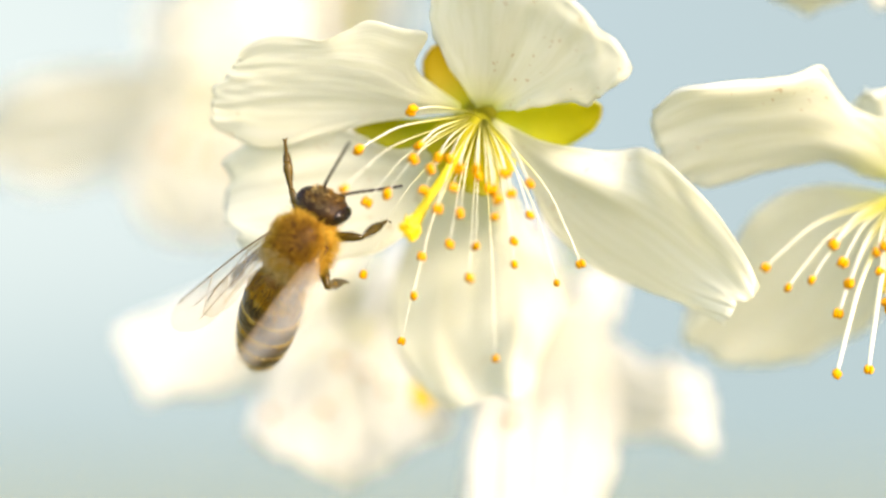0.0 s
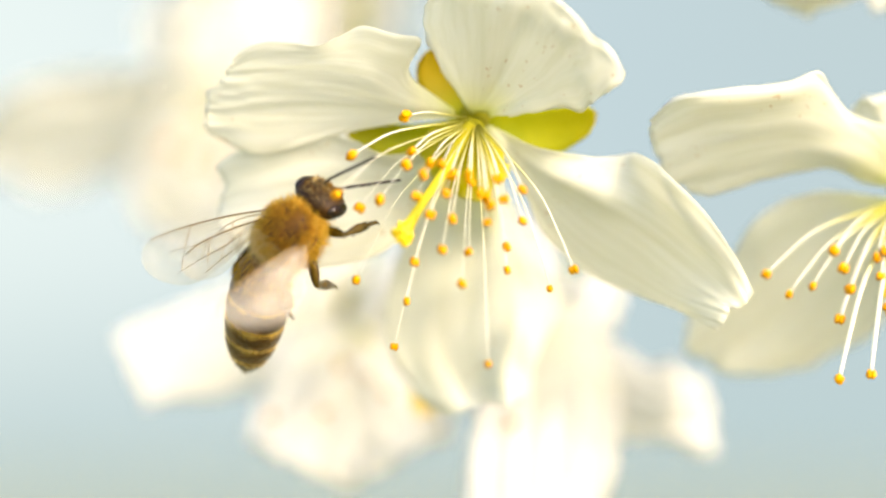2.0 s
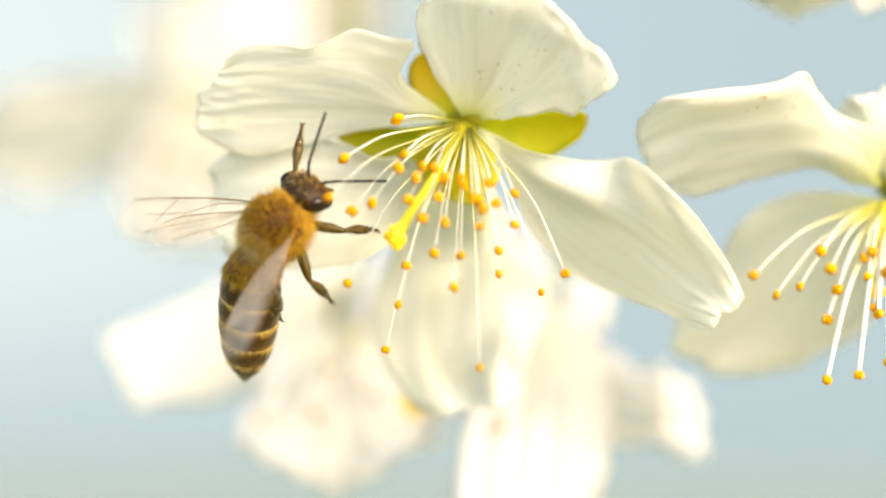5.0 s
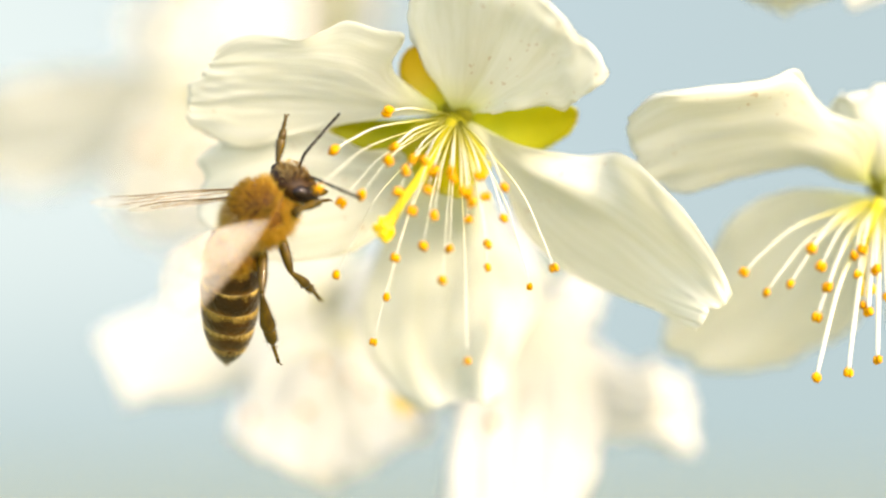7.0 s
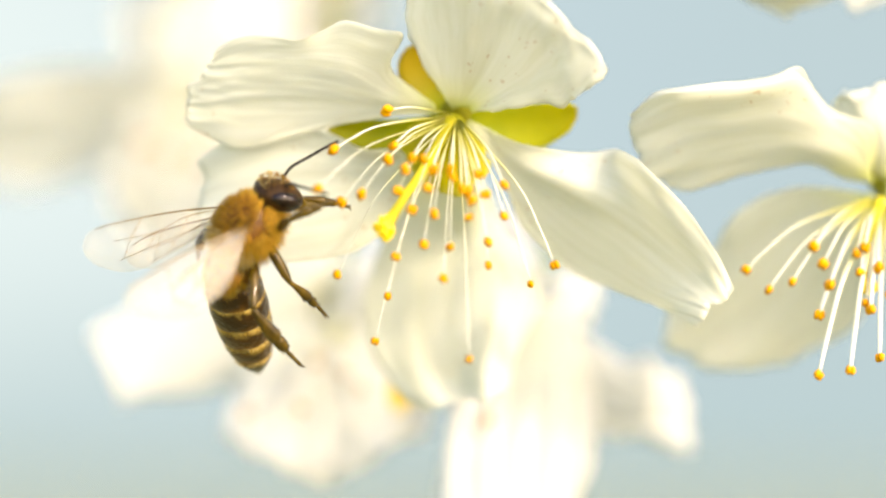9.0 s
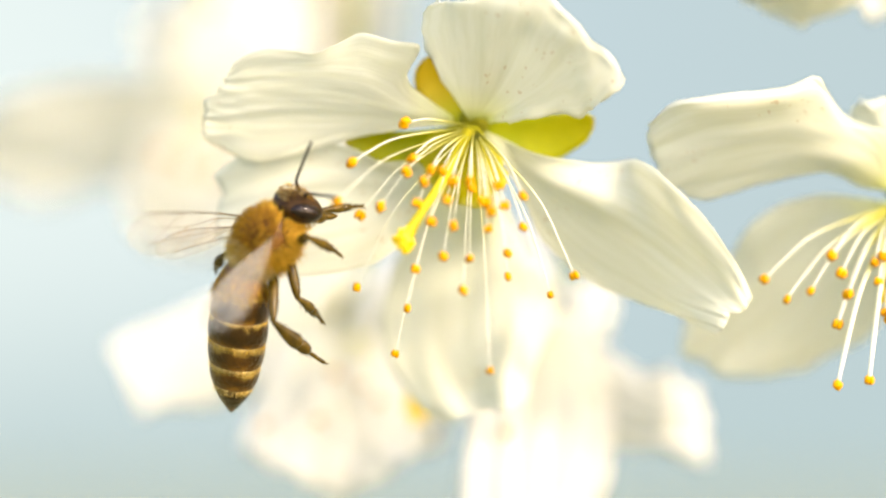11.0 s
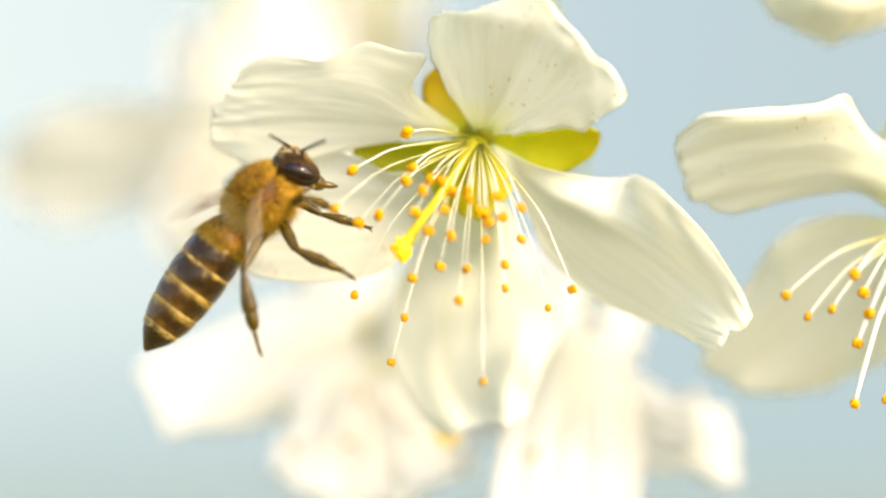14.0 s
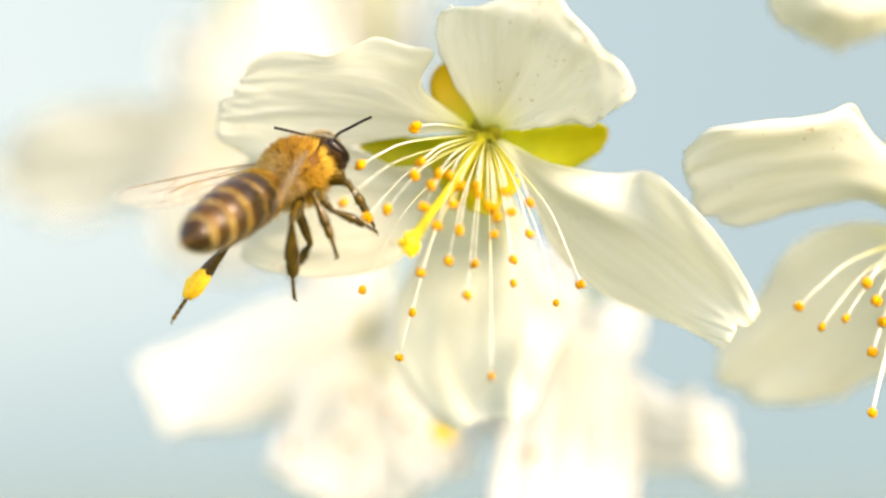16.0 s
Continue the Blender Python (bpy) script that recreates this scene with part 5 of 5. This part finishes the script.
    at(13.5, J=(-11.6, 2.5), H=(-8.6, 5.3), tip=(-16.1, -4.4), roll=72, hs=0, ts=0, AL=(-7.7, 7.4), AR=(-7.6, 7.4), WL=(-19.4, 3.1, 65), WR=(-14.1, 2.1, 84), RF=(-8, 4.4, -6.3, 3.9), RM=(-8.1, 2.4, -5.6, 2.2), RH=(-11.4, -0.3, -9.1, -4.7), LF=(-5.8, 2.6, -4.9, 2.9), LM=(-8.3, 2.3, -5.9, 2))
    at(14, J=(-11.7, 2.9), H=(-8.8, 5.6), tip=(-17, -3.5), roll=72, hs=0, ts=0, AL=(-9.9, 7.5), AR=(-7.3, 7.2), WL=(-14.8, 4.5, 70), WR=(-10.4, 2.9, 85), RF=(-8.3, 4.4, -6.6, 3.8), RM=(-8.8, 1.8, -5.6, 0.3), RH=(-11.7, 0.3, -10.5, -4.7), LF=(-5.8, 2.6, -4.9, 2.9), LM=(-8.9, 1.7, -6, 0.3))
    at(14.5, J=(-11.3, 3.4), H=(-8.4, 6.1), tip=(-17.1, -2.7), roll=72, hs=0.5, ts=0, AL=(-10.5, 8.7), AR=(-6.7, 7.3), WL=(-19.5, 5.3, 25), WR=(-13.4, 2.6, 86), RF=(-7.8, 4.1, -6.4, 3.3), RM=(-8.4, 1.1, -7, -0.6), RH=(-11.4, 0.4, -10.5, -4.3), LF=(-5.8, 2.6, -4.9, 2.9), LM=(-8.6, 1.1, -7.1, -0.5))
    at(15, J=(-10.5, 3.6), H=(-7.6, 5.8), tip=(-16.7, -1.3), roll=73, hs=0.7, ts=-0.4, AL=(-9.2, 8.3), AR=(-5.2, 7.1), WL=(-16.5, 5.1, 75), WR=(-9.2, 4.4, 85), RF=(-6.9, 4.3, -6, 2.8), RM=(-8.3, 1.7, -8.2, -1.6), RH=(-10.9, 1.3, -10.8, -3.7), LF=(-5.8, 2.6, -4.9, 2.9), LM=(-7.5, 2.7, -6.5, 1.1))
    at(15.5, J=(-10.6, 4.4), H=(-7.8, 6.4), tip=(-15.7, 0.4), roll=74, hs=1, ts=-0.8, AL=(-9.3, 7.8), AR=(-4.9, 7.7), WL=(-16.8, 5.3, 60), WR=(-7.7, 4.9, 75), RF=(-5.9, 4.4, -4.9, 2.7), RM=(-8.3, 2.9, -8.2, -0.6), RH=(-10, 2.2, -10.1, -2.6), LF=(-5.8, 2.6, -4.9, 2.9), LM=(-7.3, 1.8, -7.6, 0.5), LH=(-12.6, 0.3, -15.6, -1.5))
    at(16, J=(-9.8, 4.7), H=(-7.2, 6.5), tip=(-14.3, 2.1), roll=74, hs=1, ts=-1, AL=(-9.7, 8), AR=(-5, 8.5), WL=(-18.3, 4.8, 60), WR=(-8.4, 5.9, 85), RF=(-6.1, 5.2, -4.4, 2.7), RM=(-7.8, 4.5, -6.4, 1.2), RH=(-9, 2.6, -8.9, -1), LF=(-5.8, 2.6, -4.9, 2.9), LM=(-8.1, 2, -8.6, 1.3), LH=(-12.8, 1.6, -15.4, -1.9))


# how far forward each wing beat stands, tenth by tenth of a second (0 swept back, 9 forward)
BEAT = "0908072692" "9290919628" "2919070695" "9491909061" "4141617171" "8181818191" "9187791909" "0432619190" "7364571609" "0808171717" "1717181818" "1919290909" "0707373728" "2525238494" "9493939584" "8435952924" "5"


def beat():
    # between the stances each tenth of a second takes the turn of the nearest stance with a like phase
    for key in ("WL", "WL2", "WR", "WR2"):
        held = ROWS[key]
        turns = [(t, m.to_quaternion(), int(BEAT[round(t * 10)])) for t, m in held]
        place = held[0][1].translation
        rows = []
        for n in range(len(BEAT)):
            t, want = n / 10, int(BEAT[n])
            q = min(turns, key=lambda r: abs(r[2] - want) * 0.6 + abs(r[0] - t))[1]
            if rows:
                last = rows[-1][1].to_quaternion()
                if math.degrees(last.rotation_difference(q).angle) > 80 and 360 - math.degrees(last.rotation_difference(q).angle) > 80:
                    rows.append((t - 0.05, Matrix.Translation(place) @ last.slerp(q, 0.5).to_matrix().to_4x4()))
            rows.append((t, Matrix.Translation(place) @ q.to_matrix().to_4x4()))
        ROWS[key] = rows


def sway(c, dx, dz, a, b, g):
    return pose(c[0] * MM + dx * MM, c[1] * MM, 1.6 + (c[2] + dz) * MM, a, b, g)


def motions():
    walk(MAIN, [
        (0, sway(HOME, 0.00, 0.00, 0.00, 0.00, 0.00)),
        (0.5, sway(HOME, 0.05, -0.07, -0.21, -0.19, -0.06)),
        (1, sway(HOME, 0.00, -0.08, 0.08, 0.15, 0.01)),
        (1.5, sway(HOME, -0.13, -0.07, 0.08, 0.42, -0.05)),
        (2, sway(HOME, -0.34, -0.12, -0.03, 0.08, -0.36)),
        (2.5, sway(HOME, -0.48, -0.12, 0.08, 0.04, -0.21)),
        (3, sway(HOME, -0.47, -0.16, -0.01, -0.33, -0.42)),
        (3.5, sway(HOME, -0.36, -0.18, 0.14, -0.42, -0.22)),
        (4, sway(HOME, -0.24, -0.18, 0.20, 0.08, 0.08)),
        (6.5, sway(HOME, -0.25, -0.02, 0.07, 0.50, 0.06)),
        (7, sway(HOME, -0.28, -0.01, 0.05, 0.99, 0.08)),
        (7.5, sway(HOME, -0.21, 0.02, 0.25, 1.41, 0.40)),
        (8, sway(HOME, -0.16, -0.02, 0.05, 0.84, 0.28)),
        (8.5, sway(HOME, -0.12, -0.02, 0.10, 0.39, 0.01)),
        (9, sway(HOME, -0.07, -0.08, -0.20, 0.35, -0.12)),
        (11.5, sway(HOME, -0.15, -0.01, 0.09, -0.31, 0.47)),
        (12, sway(HOME, -0.39, 0.09, 0.22, 0.18, 0.22)),
        (12.5, sway(HOME, -0.59, 0.12, -0.00, 0.27, -0.10)),
        (13, sway(HOME, -0.68, 0.22, -0.01, 0.54, -0.45)),
        (13.5, sway(HOME, -1.01, 0.37, -0.28, 1.13, -0.75)),
        (14, sway(HOME, -1.34, 0.53, -0.51, 1.23, -1.59)),
        (14.5, sway(HOME, -1.56, 0.67, -0.76, 2.34, -1.61)),
        (15, sway(HOME, -1.55, 0.79, -0.75, 3.03, -1.51)),
        (15.5, sway(HOME, -1.30, 0.77, -0.78, 1.73, -1.68)),
        (16, sway(HOME, -0.82, 0.73, -0.65, 1.33, -1.42)),
    ])
    walk(RIGHT, [
        (0, sway(SIDE, 0.00, 0.00, 0.00, 0.00, 0.00)),
        (0.5, sway(SIDE, 0.07, 0.01, 0.00, -0.14, 0.10)),
        (1, sway(SIDE, 0.10, -0.02, -0.30, -0.64, -0.04)),
        (1.5, sway(SIDE, 0.06, -0.12, -0.67, -0.74, -0.03)),
        (2, sway(SIDE, -0.03, -0.12, -0.67, -0.84, -0.06)),
        (2.5, sway(SIDE, -0.20, -0.12, -0.69, -0.53, -0.00)),
        (3, sway(SIDE, -0.30, -0.01, -0.61, -0.34, -0.01)),
        (3.5, sway(SIDE, -0.31, 0.08, -0.52, -0.81, -0.05)),
        (4, sway(SIDE, -0.24, 0.11, -0.33, -1.43, -0.03)),
        (6.5, sway(SIDE, -0.17, -0.03, -0.48, -0.83, -0.04)),
        (7, sway(SIDE, -0.21, -0.05, -0.27, -0.86, -0.06)),
        (7.5, sway(SIDE, -0.19, -0.14, -0.54, -0.67, -0.04)),
        (8, sway(SIDE, -0.11, -0.17, -0.41, -0.26, 0.10)),
        (8.5, sway(SIDE, 0.04, -0.15, -0.52, -0.34, 0.01)),
        (9, sway(SIDE, 0.17, -0.10, -0.49, -0.69, -0.03)),
        (11.5, sway(SIDE, 0.10, 0.13, 0.22, -1.09, 0.33)),
        (12, sway(SIDE, -0.00, 0.11, -0.43, -1.57, 0.02)),
        (12.5, sway(SIDE, -0.14, 0.16, 0.11, -1.16, 0.18)),
        (13, sway(SIDE, -0.20, 0.11, -0.10, -0.24, 0.13)),
        (13.5, sway(SIDE, -0.16, 0.13, -0.19, 0.54, -0.06)),
        (14, sway(SIDE, -0.04, 0.15, 0.14, 1.38, 0.00)),
        (14.5, sway(SIDE, 0.11, 0.09, 0.15, 1.33, 0.08)),
        (15, sway(SIDE, 0.35, -0.01, 0.33, 0.81, 0.05)),
        (15.5, sway(SIDE, 0.51, -0.14, 0.23, -0.02, 0.12)),
        (16, sway(SIDE, 0.60, -0.21, 0.19, -0.69, 0.12)),
    ])
    walk(TOP, [
        (0, sway(HIGH, 0.00, 0.00, 0.00, 0.00, 0.00)),
        (0.5, sway(HIGH, 0.00, 0.00, 0.00, 0.00, 0.00)),
        (1, sway(HIGH, 0.11, -0.05, 0.00, 0.00, 0.00)),
        (1.5, sway(HIGH, 0.03, 0.02, 0.00, 0.00, 0.00)),
        (2, sway(HIGH, -0.11, 0.05, 0.00, 0.00, 0.00)),
        (2.5, sway(HIGH, -0.16, 0.10, 0.00, 0.00, 0.00)),
        (3, sway(HIGH, -0.34, 0.10, 0.00, 0.00, 0.00)),
        (3.5, sway(HIGH, -0.38, 0.20, 0.00, 0.00, 0.00)),
        (4, sway(HIGH, -0.35, 0.19, 0.00, 0.00, 0.00)),
        (6.5, sway(HIGH, -0.22, 0.04, 0.00, 0.00, 0.00)),
        (7, sway(HIGH, -0.30, 0.12, 0.00, 0.00, 0.00)),
        (7.5, sway(HIGH, -0.20, 0.05, 0.00, 0.00, 0.00)),
        (8, sway(HIGH, -0.10, -0.06, 0.00, 0.00, 0.00)),
        (8.5, sway(HIGH, -0.04, -0.14, 0.00, 0.00, 0.00)),
        (9, sway(HIGH, 0.01, -0.13, 0.00, 0.00, 0.00)),
        (11.5, sway(HIGH, -0.18, 0.03, 0.00, 0.00, 0.00)),
        (12, sway(HIGH, -0.27, 0.16, 0.00, 0.00, 0.00)),
        (12.5, sway(HIGH, -0.39, 0.29, 0.00, 0.00, 0.00)),
        (13, sway(HIGH, -0.24, 0.23, 0.00, 0.00, 0.00)),
        (13.5, sway(HIGH, -0.10, 0.21, 0.00, 0.00, 0.00)),
        (14, sway(HIGH, -0.02, 0.17, 0.00, 0.00, 0.00)),
        (14.5, sway(HIGH, 0.15, -0.00, 0.00, 0.00, 0.00)),
        (15, sway(HIGH, 0.32, -0.08, 0.00, 0.00, 0.00)),
        (15.5, sway(HIGH, 0.42, -0.21, 0.00, 0.00, 0.00)),
        (16, sway(HIGH, 0.47, -0.23, 0.00, 0.00, 0.00)),
    ])
    stances()
    beat()
    for key in ("bee", "head", "abdomen", "AL", "AR", "WL", "WL2", "WR", "WR2"):
        if key in ROWS:
            walk(BEE[key], ROWS[key])
    for key in ("RF", "RM", "RH", "LF", "LM", "LH"):
        walk(BEE[key][0], ROWS[key])
        walk(BEE[key][1], ROWS[key + "s"])


motions()
